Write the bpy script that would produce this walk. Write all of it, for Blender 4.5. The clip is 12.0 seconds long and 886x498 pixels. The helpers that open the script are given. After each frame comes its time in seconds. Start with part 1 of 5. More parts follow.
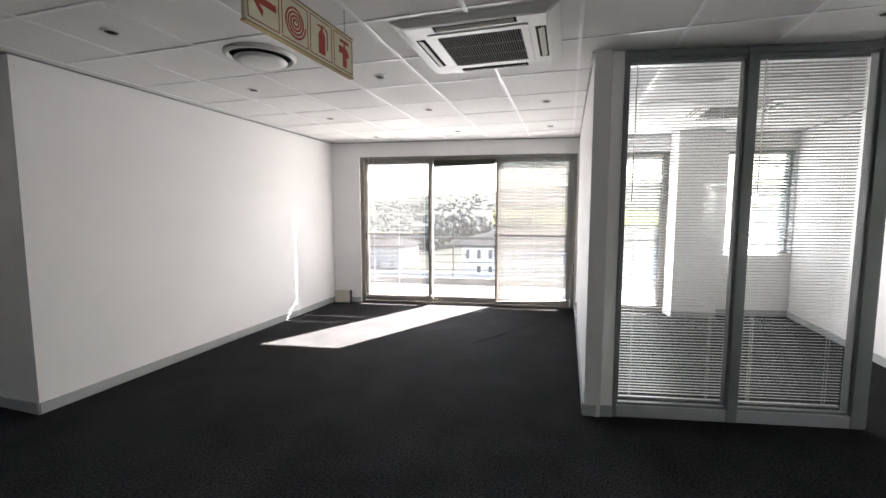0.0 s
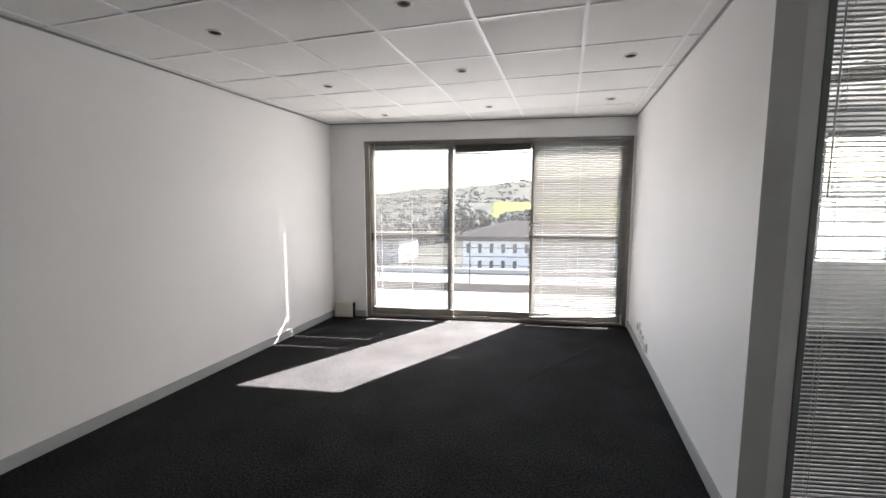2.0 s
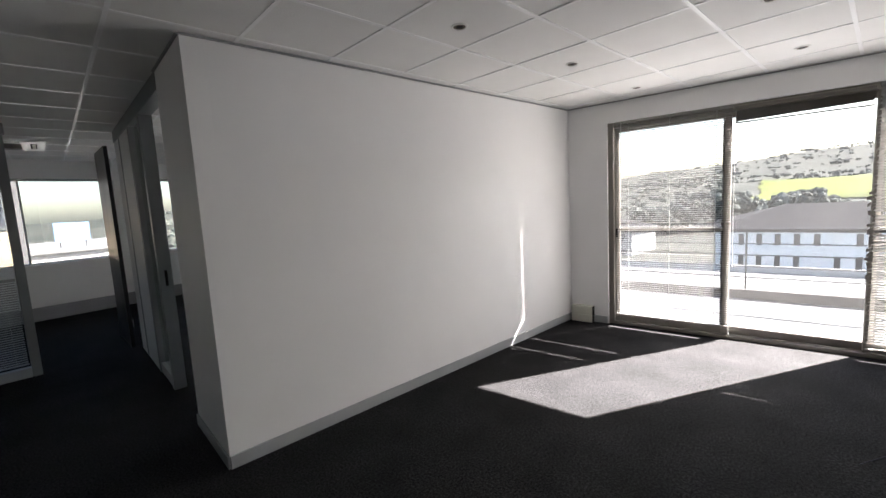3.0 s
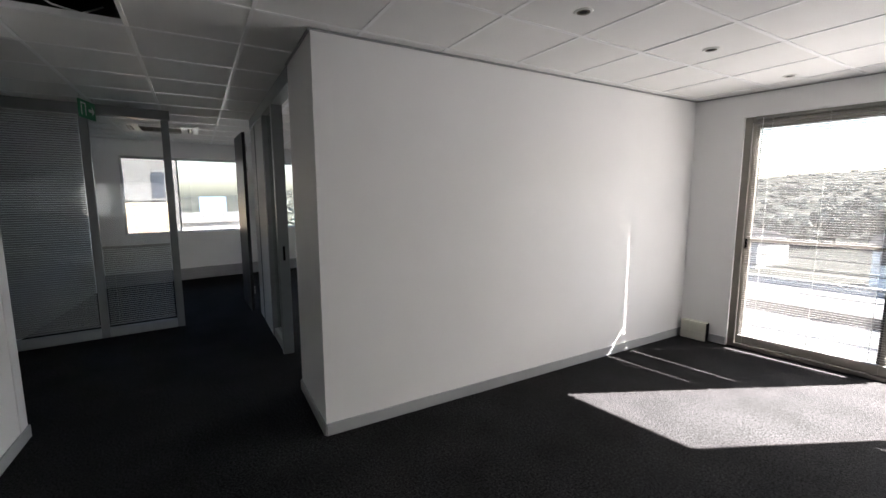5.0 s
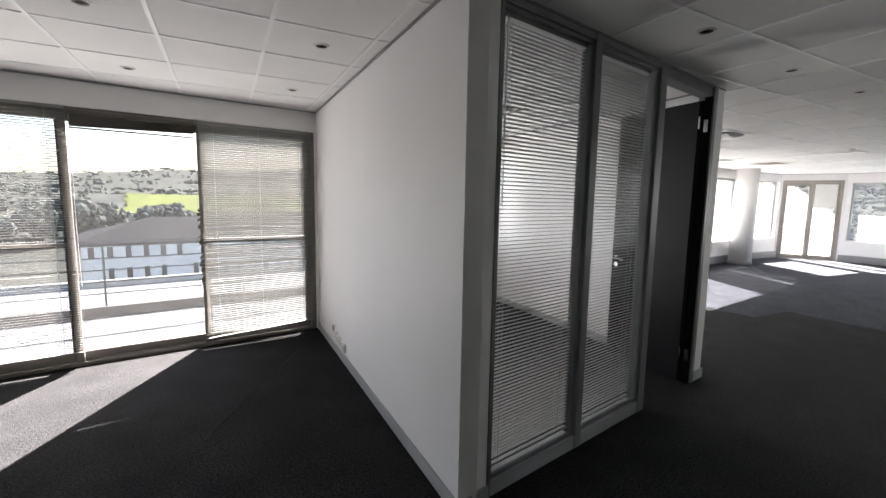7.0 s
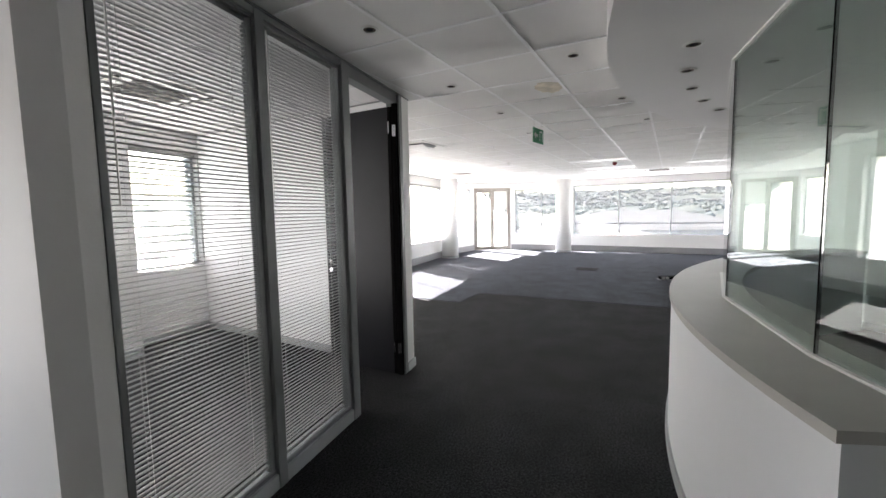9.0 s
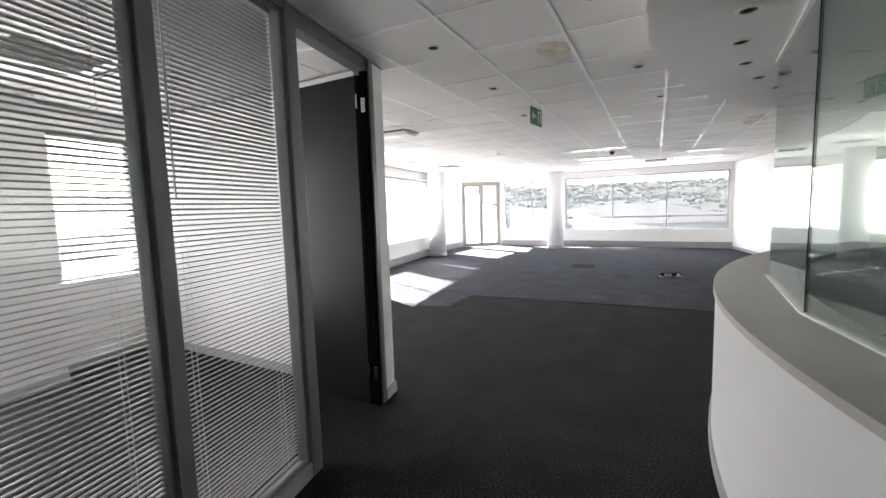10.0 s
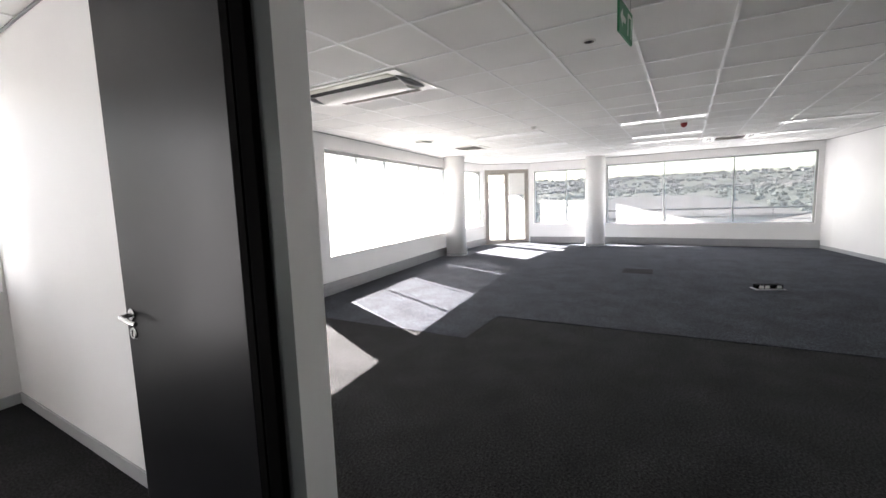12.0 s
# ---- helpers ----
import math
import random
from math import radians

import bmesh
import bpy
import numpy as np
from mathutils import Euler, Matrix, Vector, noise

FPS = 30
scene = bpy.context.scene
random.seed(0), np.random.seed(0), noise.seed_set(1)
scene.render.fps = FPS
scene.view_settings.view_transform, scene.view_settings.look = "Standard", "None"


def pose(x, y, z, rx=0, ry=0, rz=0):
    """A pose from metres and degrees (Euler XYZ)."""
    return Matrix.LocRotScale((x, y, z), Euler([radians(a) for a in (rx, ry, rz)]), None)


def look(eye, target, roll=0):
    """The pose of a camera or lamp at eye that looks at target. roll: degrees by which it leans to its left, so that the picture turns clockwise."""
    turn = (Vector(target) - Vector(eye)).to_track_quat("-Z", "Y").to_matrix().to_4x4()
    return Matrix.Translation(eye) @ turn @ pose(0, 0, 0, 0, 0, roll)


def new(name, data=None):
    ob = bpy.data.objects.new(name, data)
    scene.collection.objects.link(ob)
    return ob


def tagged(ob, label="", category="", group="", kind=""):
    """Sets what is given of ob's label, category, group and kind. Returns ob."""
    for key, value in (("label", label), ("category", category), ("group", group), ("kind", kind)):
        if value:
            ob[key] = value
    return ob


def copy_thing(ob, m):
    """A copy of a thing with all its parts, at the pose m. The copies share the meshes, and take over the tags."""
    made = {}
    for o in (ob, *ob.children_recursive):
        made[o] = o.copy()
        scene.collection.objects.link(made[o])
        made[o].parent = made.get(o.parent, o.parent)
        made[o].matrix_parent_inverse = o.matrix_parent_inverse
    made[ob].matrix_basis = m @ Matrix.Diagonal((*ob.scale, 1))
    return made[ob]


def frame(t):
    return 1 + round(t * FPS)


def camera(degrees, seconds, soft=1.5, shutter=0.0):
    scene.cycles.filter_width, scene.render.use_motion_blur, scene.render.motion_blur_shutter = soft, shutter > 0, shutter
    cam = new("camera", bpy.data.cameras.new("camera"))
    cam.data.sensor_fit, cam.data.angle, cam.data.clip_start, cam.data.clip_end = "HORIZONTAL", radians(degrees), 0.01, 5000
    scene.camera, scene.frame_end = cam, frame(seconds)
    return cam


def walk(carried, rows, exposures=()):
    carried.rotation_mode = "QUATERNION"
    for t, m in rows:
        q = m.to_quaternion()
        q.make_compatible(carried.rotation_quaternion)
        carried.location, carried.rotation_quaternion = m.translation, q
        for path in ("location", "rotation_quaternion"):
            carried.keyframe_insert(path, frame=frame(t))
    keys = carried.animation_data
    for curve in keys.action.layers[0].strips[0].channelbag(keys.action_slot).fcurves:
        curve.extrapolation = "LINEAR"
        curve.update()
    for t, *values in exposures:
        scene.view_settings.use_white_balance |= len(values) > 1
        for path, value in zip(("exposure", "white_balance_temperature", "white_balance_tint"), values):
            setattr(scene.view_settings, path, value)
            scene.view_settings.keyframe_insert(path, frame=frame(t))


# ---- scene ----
cam = camera(93.4, 12.0)
PATH = [
    (0, (-1.026, 0.792, 1.482), (-1.329, 2.761, 1.299), -0.0),
    (0.5, (-1.214, 1.055, 1.497), (-1.494, 3.027, 1.312), 0.5),
    (1, (-1.234, 1.361, 1.48), (-1.403, 3.344, 1.277), 0.7),
    (1.5, (-1.287, 1.661, 1.513), (-1.587, 3.627, 1.305), 0.2),
    (2, (-1.511, 1.892, 1.519), (-1.806, 3.859, 1.303), -0.0),
    (2.5, (-1.684, 2.083, 1.521), (-2.195, 4.003, 1.294), -1.2),
    (3, (-1.804, 2.237, 1.561), (-3.055, 3.781, 1.331), -3.2),
    (3.2, (-1.842, 2.233, 1.569), (-3.288, 3.595, 1.336), -3.3),
    (4.8, (-1.913, 2.218, 1.58), (-3.632, 3.206, 1.322), -1.3),
    (5, (-1.871, 2.241, 1.579), (-3.427, 3.47, 1.322), -0.2),
    (5.5, (-1.789, 2.314, 1.563), (-2.745, 4.053, 1.311), 0.8),
    (5.6, (-1.749, 2.343, 1.561), (-2.576, 4.149, 1.322), 0.4),
    (6, (-1.737, 2.338, 1.584), (-1.807, 4.319, 1.322), 2.0),
    (6.5, (-1.668, 2.346, 1.541), (-1.004, 4.218, 1.309), 2.0),
    (7, (-1.65, 2.32, 1.566), (-0.498, 3.938, 1.337), 1.0),
    (7.5, (-1.548, 2.238, 1.565), (-0.009, 3.498, 1.354), 0.8),
    (7.7, (-1.5, 2.201, 1.571), (0.131, 3.339, 1.364), 1.0),
    (9.3, (-1.031, 2.271, 1.492), (0.838, 2.959, 1.312), -1.5),
    (9.5, (-0.895, 2.358, 1.491), (0.976, 3.04, 1.307), -1.6),
    (10, (-0.529, 2.453, 1.481), (1.349, 3.111, 1.283), -1.8),
    (10.5, (-0.06, 2.512, 1.496), (1.814, 3.176, 1.281), -2.1),
    (11, (0.383, 2.677, 1.487), (2.266, 3.316, 1.27), -1.8),
    (11.5, (0.877, 2.794, 1.454), (2.755, 3.441, 1.221), -1.8),
    (12, (1.264, 3.007, 1.42), (3.102, 3.763, 1.195), -2.0),
]
walk(cam, [(t, look(eye, target, roll)) for t, eye, target, roll in PATH], exposures=[(0.0, 5.25), (2.0, 4.78), (3.0, 4.68), (5.0, 4.88), (6.0, 4.50), (7.0, 4.37), (9.4, 5.14), (10.5, 4.94), (11.4, 4.86), (12.0, 4.54)])

# ---------------------------------------------------------------- light
SUN = Vector((1.58, 2.28, 2.13)).normalized()
world = bpy.data.worlds.new("sky")
scene.world = world
world.use_nodes = True
wn = world.node_tree.nodes
sky = wn.new("ShaderNodeTexSky")
sky.sky_type, sky.sun_disc = "NISHITA", False
sky.sun_elevation = math.asin(SUN.z)
sky.sun_rotation = math.atan2(SUN.x, SUN.y)
sky.air_density, sky.dust_density, sky.ozone_density = 1.0, 2.0, 1.0
wn["Background"].inputs["Strength"].default_value = 0.062
world.node_tree.links.new(sky.outputs["Color"], wn["Background"].inputs["Color"])
sun = new("sun", bpy.data.lights.new("sun", "SUN"))
sun.data.energy, sun.data.angle, sun.data.color = 5.0, radians(0.5), (1.0, 0.935, 0.905)
sun.matrix_world = look((0, 0, 30), Vector((0, 0, 30)) - SUN)


def window_light(x, y, z, w, h, turn, watts):
    """Sky light entering through a window opening; the lamp lies in the opening and faces the room."""
    lamp = new("window_light", bpy.data.lights.new("window_light", "AREA"))
    lamp.data.shape, lamp.data.size, lamp.data.size_y, lamp.data.energy = "RECTANGLE", w, h, watts
    lamp.data.color = (1.0, 0.96, 0.97)
    lamp.matrix_world = pose(x, y, z, -90, 0, turn)
    return lamp


window_light(0.83, 7.195, 1.2, 0.68, 2.1, 0, 1.6)
window_light(2.4, 7.195, 1.6, 0.7, 1.35, 0, 0.2)
window_light(-1.95, 7.195, 1.15, 2.2, 1.9, 0, 1.05)
window_light(9.3, 7.28, 1.45, 5.0, 1.6, 0, 2.4)
window_light(5.15, 7.28, 1.45, 1.8, 1.6, 0, 0.5)
window_light(14.37, 0.9, 1.45, 4.2, 1.6, -100.5, 3.0)
window_light(14.86, 4.4, 1.45, 1.9, 1.6, -92.6, 0.45)

# ---------------------------------------------------------------- materials
def shader(name):
    m = bpy.data.materials.new(name)
    m.use_nodes = True
    nt = m.node_tree
    return m, nt, nt.nodes["Principled BSDF"]


def paint(name, color, rough=0.5, vary=0.06, scale=3.0, bump=0.02, grain=220.0, metal=0.0, island=0.0, obj=0.0, spec=0.5):
    """A surface with broad tonal variation, fine grain relief and, where asked, a shift per piece."""
    m, nt, b = shader(name)
    N, L = nt.nodes.new, nt.links.new
    co = N("ShaderNodeTexCoord")
    big, fine = N("ShaderNodeTexNoise"), N("ShaderNodeTexNoise")
    big.inputs["Scale"].default_value, big.inputs["Detail"].default_value = scale, 5
    fine.inputs["Scale"].default_value, fine.inputs["Detail"].default_value = grain, 3
    L(co.outputs["Object"], big.inputs["Vector"])
    L(co.outputs["Object"], fine.inputs["Vector"])
    ramp = N("ShaderNodeMapRange")
    ramp.inputs["From Min"].default_value, ramp.inputs["From Max"].default_value = 0.3, 0.7
    ramp.inputs["To Min"].default_value, ramp.inputs["To Max"].default_value = 1 - vary, 1 + vary
    L(big.outputs["Fac"], ramp.inputs["Value"])
    value = ramp.outputs["Result"]
    for amount, kind, socket in ((island, "ShaderNodeNewGeometry", "Random Per Island"), (obj, "ShaderNodeObjectInfo", "Random")):
        if amount:
            info, r2, mul = N(kind), N("ShaderNodeMapRange"), N("ShaderNodeMath")
            r2.inputs["To Min"].default_value, r2.inputs["To Max"].default_value = 1 - amount, 1 + amount
            mul.operation = "MULTIPLY"
            L(info.outputs[socket], r2.inputs["Value"])
            L(r2.outputs["Result"], mul.inputs[0])
            L(value, mul.inputs[1])
            value = mul.outputs[0]
    tone = N("ShaderNodeMix")
    tone.data_type, tone.blend_type = "RGBA", "MULTIPLY"
    tone.inputs["Factor"].default_value = 1.0
    tone.inputs["A"].default_value = (*color, 1)
    L(value, tone.inputs["B"])
    L(tone.outputs["Result"], b.inputs["Base Color"])
    b.inputs["Roughness"].default_value, b.inputs["Metallic"].default_value = rough, metal
    b.inputs["Specular IOR Level"].default_value = spec
    rr = N("ShaderNodeMapRange")
    rr.inputs["To Min"].default_value, rr.inputs["To Max"].default_value = max(0.02, rough - 0.08), min(1, rough + 0.08)
    L(big.outputs["Fac"], rr.inputs["Value"])
    L(rr.outputs["Result"], b.inputs["Roughness"])
    if bump:
        bp = N("ShaderNodeBump")
        bp.inputs["Strength"].default_value, bp.inputs["Distance"].default_value = bump, 0.01
        L(fine.outputs["Fac"], bp.inputs["Height"])
        L(bp.outputs["Normal"], b.inputs["Normal"])
    return m


def carpet(name, dark, light, patch):
    m, nt, b = shader(name)
    N, L = nt.nodes.new, nt.links.new
    co = N("ShaderNodeTexCoord")
    loops, tuft, stain = N("ShaderNodeTexNoise"), N("ShaderNodeTexVoronoi"), N("ShaderNodeTexNoise")
    loops.inputs["Scale"].default_value, loops.inputs["Detail"].default_value = 75, 8
    loops.inputs["Roughness"].default_value = 0.75
    tuft.inputs["Scale"].default_value = 210
    stain.inputs["Scale"].default_value, stain.inputs["Detail"].default_value = 2.6, 9
    for n in (loops, tuft, stain):
        L(co.outputs["Object"], n.inputs["Vector"])
    ramp = N("ShaderNodeValToRGB")
    ramp.color_ramp.elements[0].position, ramp.color_ramp.elements[1].position = 0.42, 0.64
    ramp.color_ramp.elements[0].color, ramp.color_ramp.elements[1].color = (*dark, 1), (*light, 1)
    L(loops.outputs["Fac"], ramp.inputs["Fac"])
    wear = N("ShaderNodeMapRange")
    wear.inputs["From Min"].default_value, wear.inputs["From Max"].default_value = 0.35, 0.7
    wear.inputs["To Min"].default_value, wear.inputs["To Max"].default_value = 1 - patch, 1 + patch
    L(stain.outputs["Fac"], wear.inputs["Value"])
    info, ir, mul = N("ShaderNodeObjectInfo"), N("ShaderNodeMapRange"), N("ShaderNodeMath")
    ir.inputs["To Min"].default_value, ir.inputs["To Max"].default_value = 0.9, 1.12
    mul.operation = "MULTIPLY"
    L(info.outputs["Random"], ir.inputs["Value"])
    L(ir.outputs["Result"], mul.inputs[0])
    L(wear.outputs["Result"], mul.inputs[1])
    tone = N("ShaderNodeMix")
    tone.data_type, tone.blend_type = "RGBA", "MULTIPLY"
    tone.inputs["Factor"].default_value = 1.0
    L(ramp.outputs["Color"], tone.inputs["A"])
    L(mul.outputs[0], tone.inputs["B"])
    L(tone.outputs["Result"], b.inputs["Base Color"])
    b.inputs["Roughness"].default_value = 0.95
    b.inputs["Specular IOR Level"].default_value = 0.15
    bp = N("ShaderNodeBump")
    bp.inputs["Strength"].default_value, bp.inputs["Distance"].default_value = 0.7, 0.005
    L(tuft.outputs["Distance"], bp.inputs["Height"])
    L(bp.outputs["Normal"], b.inputs["Normal"])
    return m


def glass(name, color=(1, 1, 1), gloss=0.06, rough=0.0, veil=0.0):
    """Thin pane: clear with a mirror-like sheen that grows at grazing angles, and a pale veil that paints haze over the
    view.
    """
    m, nt, b = shader(name)
    N, L = nt.nodes.new, nt.links.new
    clear, shine, mix, lw = N("ShaderNodeBsdfTransparent"), N("ShaderNodeBsdfGlossy"), N("ShaderNodeMixShader"), N("ShaderNodeLayerWeight")
    clear.inputs["Color"].default_value = (*color, 1)
    shine.inputs["Roughness"].default_value = rough
    lw.inputs["Blend"].default_value = 0.5
    power, add = N("ShaderNodeMath"), N("ShaderNodeMath")
    power.operation, add.operation, add.use_clamp = "POWER", "MULTIPLY_ADD", True
    power.inputs[1].default_value = 5.0
    add.inputs[1].default_value, add.inputs[2].default_value = 1 - gloss, gloss
    L(lw.outputs["Facing"], power.inputs[0])
    L(power.outputs[0], add.inputs[0])
    L(add.outputs[0], mix.inputs["Fac"])
    L(clear.outputs["BSDF"], mix.inputs[1])
    L(shine.outputs["BSDF"], mix.inputs[2])
    out = mix
    if veil:
        veil_bsdf, cover, co, spots, rng_ = N("ShaderNodeBsdfTranslucent"), N("ShaderNodeMixShader"), N("ShaderNodeTexCoord"), N("ShaderNodeTexNoise"), N("ShaderNodeMapRange")
        veil_bsdf.inputs["Color"].default_value = (0.8, 0.79, 0.77, 1)
        spots.inputs["Scale"].default_value, spots.inputs["Detail"].default_value = 2.5, 6
        rng_.inputs["To Min"].default_value, rng_.inputs["To Max"].default_value = veil * 0.6, veil * 1.4
        L(co.outputs["Object"], spots.inputs["Vector"])
        L(spots.outputs["Fac"], rng_.inputs["Value"])
        L(rng_.outputs["Result"], cover.inputs["Fac"])
        L(mix.outputs["Shader"], cover.inputs[1])
        L(veil_bsdf.outputs["BSDF"], cover.inputs[2])
        out = cover
    L(out.outputs["Shader"], nt.nodes["Material Output"].inputs["Surface"])
    return m


M_WALL = paint("white_wall_paint", (0.84, 0.835, 0.83), 0.55, 0.025, 1.2, 0.05, 90)
M_CEIL = paint("ceiling_tile_board", (0.83, 0.825, 0.81), 0.9, 0.03, 2.0, 0.25, 120, island=0.03)
M_TBAR = paint("white_ceiling_bar", (0.9, 0.9, 0.9), 0.35, 0.02, 5, 0)
M_CARPET = carpet("charcoal_carpet", (0.001, 0.001, 0.0012), (0.033, 0.032, 0.0335), 0.3)
M_CARPET2 = carpet("blue_grey_carpet", (0.016, 0.018, 0.024), (0.090, 0.098, 0.117), 0.2)
M_SKIRT = paint("grey_skirting_paint", (0.36, 0.37, 0.38), 0.45, 0.06, 4, 0.02)
M_FRAME = paint("grey_partition_metal", (0.20, 0.212, 0.216), 0.4, 0.06, 3, 0.02, metal=0.1)
M_PANEL = paint("pale_grey_post_paint", (0.42, 0.43, 0.43), 0.45, 0.05, 3, 0.02)
M_BRONZE = paint("bronze_anodised_aluminium", (0.23, 0.213, 0.192), 0.42, 0.1, 6, 0.03, metal=0.55)
M_SLAT = paint("aluminium_blind_slat", (0.40, 0.39, 0.375), 0.45, 0.06, 4, 0.0, metal=0.1, obj=0.05)
M_SLATP = paint("grey_blind_slat", (0.33, 0.33, 0.325), 0.4, 0.05, 4, 0.0, metal=0.1)
M_SLATG = paint("pale_aluminium_slat", (0.40, 0.40, 0.395), 0.4, 0.05, 4, 0.0, metal=0.1, obj=0.05)
M_LOUVRE = paint("pale_louvre", (0.86, 0.86, 0.86), 0.33, 0.05, 6, 0.0, metal=0.6)
M_BOARD = paint("blue_board_paint", (0.16, 0.27, 0.42), 0.6, 0.06, 2, 0.0)
M_TAN = paint("tan_timber_slat", (0.42, 0.33, 0.22), 0.7, 0.12, 3, 0.03, obj=0.08)
# darker slat copy: strong sun on the blinds is offset in the colour
M_SLATT = paint("toned_down_aluminium_slat", (0.25, 0.246, 0.24), 0.45, 0.1, 4, 0.0, metal=0.1, obj=0.1)
# paler copy of the bronze; the glare round the far door is in its colour
M_BRONZEL = paint("glare_washed_bronze_aluminium", (0.40, 0.37, 0.33), 0.42, 0.1, 6, 0.03, metal=0.3)
# second toned-down copy, so sunlit slats throw less light into the room
M_SLATW = paint("toned_down_blind_slat", (0.22, 0.215, 0.205), 0.45, 0.06, 4, 0.0, metal=0.1, obj=0.06)
M_SLATD = paint("bronze_blind_slat", (0.13, 0.12, 0.105), 0.4, 0.08, 6, 0.0, metal=0.35)
M_CORD = paint("blind_cord", (0.7, 0.69, 0.66), 0.8, 0.05, 30, 0)
M_DOOR = paint("charcoal_door_laminate", (0.010, 0.010, 0.012), 0.34, 0.12, 3, 0.03, spec=0.2)
M_BLACK = paint("matt_black", (0.003, 0.003, 0.003), 0.8, 0.1, 8, 0.02, spec=0.03)
M_CHROME = paint("brushed_steel", (0.55, 0.55, 0.55), 0.25, 0.08, 20, 0.02, metal=1.0)
M_COUNTER = paint("white_counter_paint", (0.82, 0.83, 0.84), 0.35, 0.02, 1.5, 0.02)
M_TOP = paint("grey_counter_top", (0.50, 0.49, 0.46), 0.4, 0.06, 5, 0.02)
M_TRUNK = paint("grey_trunking", (0.30, 0.30, 0.31), 0.5, 0.06, 4, 0.02)
M_PLASTIC = paint("white_plastic", (0.78, 0.78, 0.75), 0.35, 0.03, 8, 0.0)
M_CREAM = paint("aged_cream_plastic", (0.62, 0.61, 0.53), 0.45, 0.08, 8, 0.02)
M_GRILLE = paint("dark_grille", (0.008, 0.008, 0.009), 0.7, 0.1, 8, 0.0, spec=0.1)
M_GREYBAR = paint("grey_grille_bar", (0.30, 0.285, 0.26), 0.7, 0.1, 8, 0.0, spec=0.12)
M_RED = paint("red_plastic", (0.24, 0.02, 0.02), 0.35, 0.08, 8, 0)
M_SIGNRED = paint("sign_red", (0.42, 0.05, 0.03), 0.4, 0.06, 8, 0)
M_SIGNBG = paint("sign_cream", (0.72, 0.70, 0.52), 0.4, 0.05, 8, 0)
M_GREEN = paint("sign_green", (0.02, 0.22, 0.09), 0.35, 0.06, 8, 0)
M_BRASS = paint("dull_brass", (0.35, 0.26, 0.10), 0.4, 0.1, 10, 0.02, metal=0.7)
M_LAMP = paint("lamp_reflector", (0.11, 0.09, 0.065), 0.55, 0.1, 20, 0, metal=0.2, spec=0.2)
M_CONCRETE = paint("balcony_screed", (0.19, 0.188, 0.182), 0.85, 0.12, 1.5, 0.1, 40)
M_RAIL = paint("grey_rail_paint", (0.022, 0.022, 0.023), 0.45, 0.08, 5, 0)
# kerb tone lowered: the shade on its inner side is put into the colour
M_KERB = paint("shade_toned_kerb", (0.14, 0.135, 0.13), 0.9, 0.15, 2, 0.1, 40, spec=0.1)
M_WHITEX = paint("white_exterior_paint", (0.82, 0.82, 0.81), 0.8, 0.05, 0.5, 0.03, 20)
M_EXT = paint("exterior_plaster", (0.45, 0.44, 0.42), 0.85, 0.08, 0.7, 0.05, 40)
M_ROOF = paint("grey_roof_sheet", (0.020, 0.020, 0.022), 0.9, 0.12, 0.5, 0.05, 5, spec=0.05)
M_ROOFT = paint("terracotta_roof_tile", (0.085, 0.08, 0.076), 0.95, 0.15, 0.4, 0.05, 5, island=0.25, spec=0.05)
M_HOUSE = paint("house_plaster", (0.10, 0.098, 0.094), 0.95, 0.08, 0.2, 0, island=0.15)
M_WINDARK = paint("dark_window_pane", (0.03, 0.035, 0.045), 0.15, 0.1, 1, 0)
M_STAIN = paint("water_stain", (0.68, 0.62, 0.52), 0.9, 0.25, 9, 0.1)
# near-black: the darkness of the ceiling void is put into this colour
M_VOID = paint("dark_void", (0.03, 0.03, 0.03), 0.9, 0.2, 2, 0)
# the panes carry a pale veil in place of haze and glare outside
M_GLASS = glass("window_glass", (0.50, 0.505, 0.51), 0.02, veil=0.005)
M_CLEAR = glass("veiled_window_glass", (0.52, 0.53, 0.535), 0.02, veil=0.08)
M_PGLASS = glass("partition_glass", (0.95, 0.965, 0.965), 0.025)
M_GGLASS = glass("green_tinted_glass", (0.80, 0.89, 0.845), 0.2)


# ---------------------------------------------------------------- mesh helpers
def mesh_ob(name, bm, mat, parent=None, label="", smooth=False):
    me = bpy.data.meshes.new(name)
    bmesh.ops.recalc_face_normals(bm, faces=bm.faces)
    bm.to_mesh(me)
    bm.free()
    for mm in (mat if isinstance(mat, (list, tuple)) else (mat,)):
        me.materials.append(mm)
    if smooth:
        for p in me.polygons:
            p.use_smooth = True
    ob = new(name, me)
    if parent:
        ob.parent = parent
    if label:
        ob["label"] = label
    return ob


def part(name, bm, mat, parent, label="", smooth=False):
    return mesh_ob(name, bm, mat, parent, label, smooth)


def thing(name, m, label, category, group="", kind=""):
    e = new(name)
    e.matrix_basis = m
    return tagged(e, label, category, group, kind)


def shared(name, me, parent, m=None):
    ob = new(name, me)
    ob.parent = parent
    if m is not None:
        ob.matrix_basis = m
    return ob


def box(bm, x0, x1, y0, y1, z0, z1, bevel=0.0, mi=0):
    v = [bm.verts.new((x, y, z)) for x in (x0, x1) for y in (y0, y1) for z in (z0, z1)]
    fs = [bm.faces.new([v[i] for i in q]) for q in ((0, 1, 3, 2), (4, 6, 7, 5), (0, 4, 5, 1), (2, 3, 7, 6), (0, 2, 6, 4), (1, 5, 7, 3))]
    for f in fs:
        f.material_index = mi
    if bevel:
        bmesh.ops.bevel(bm, geom=list({e for f in fs for e in f.edges}), offset=bevel, segments=2, affect="EDGES", profile=0.6)
    return fs


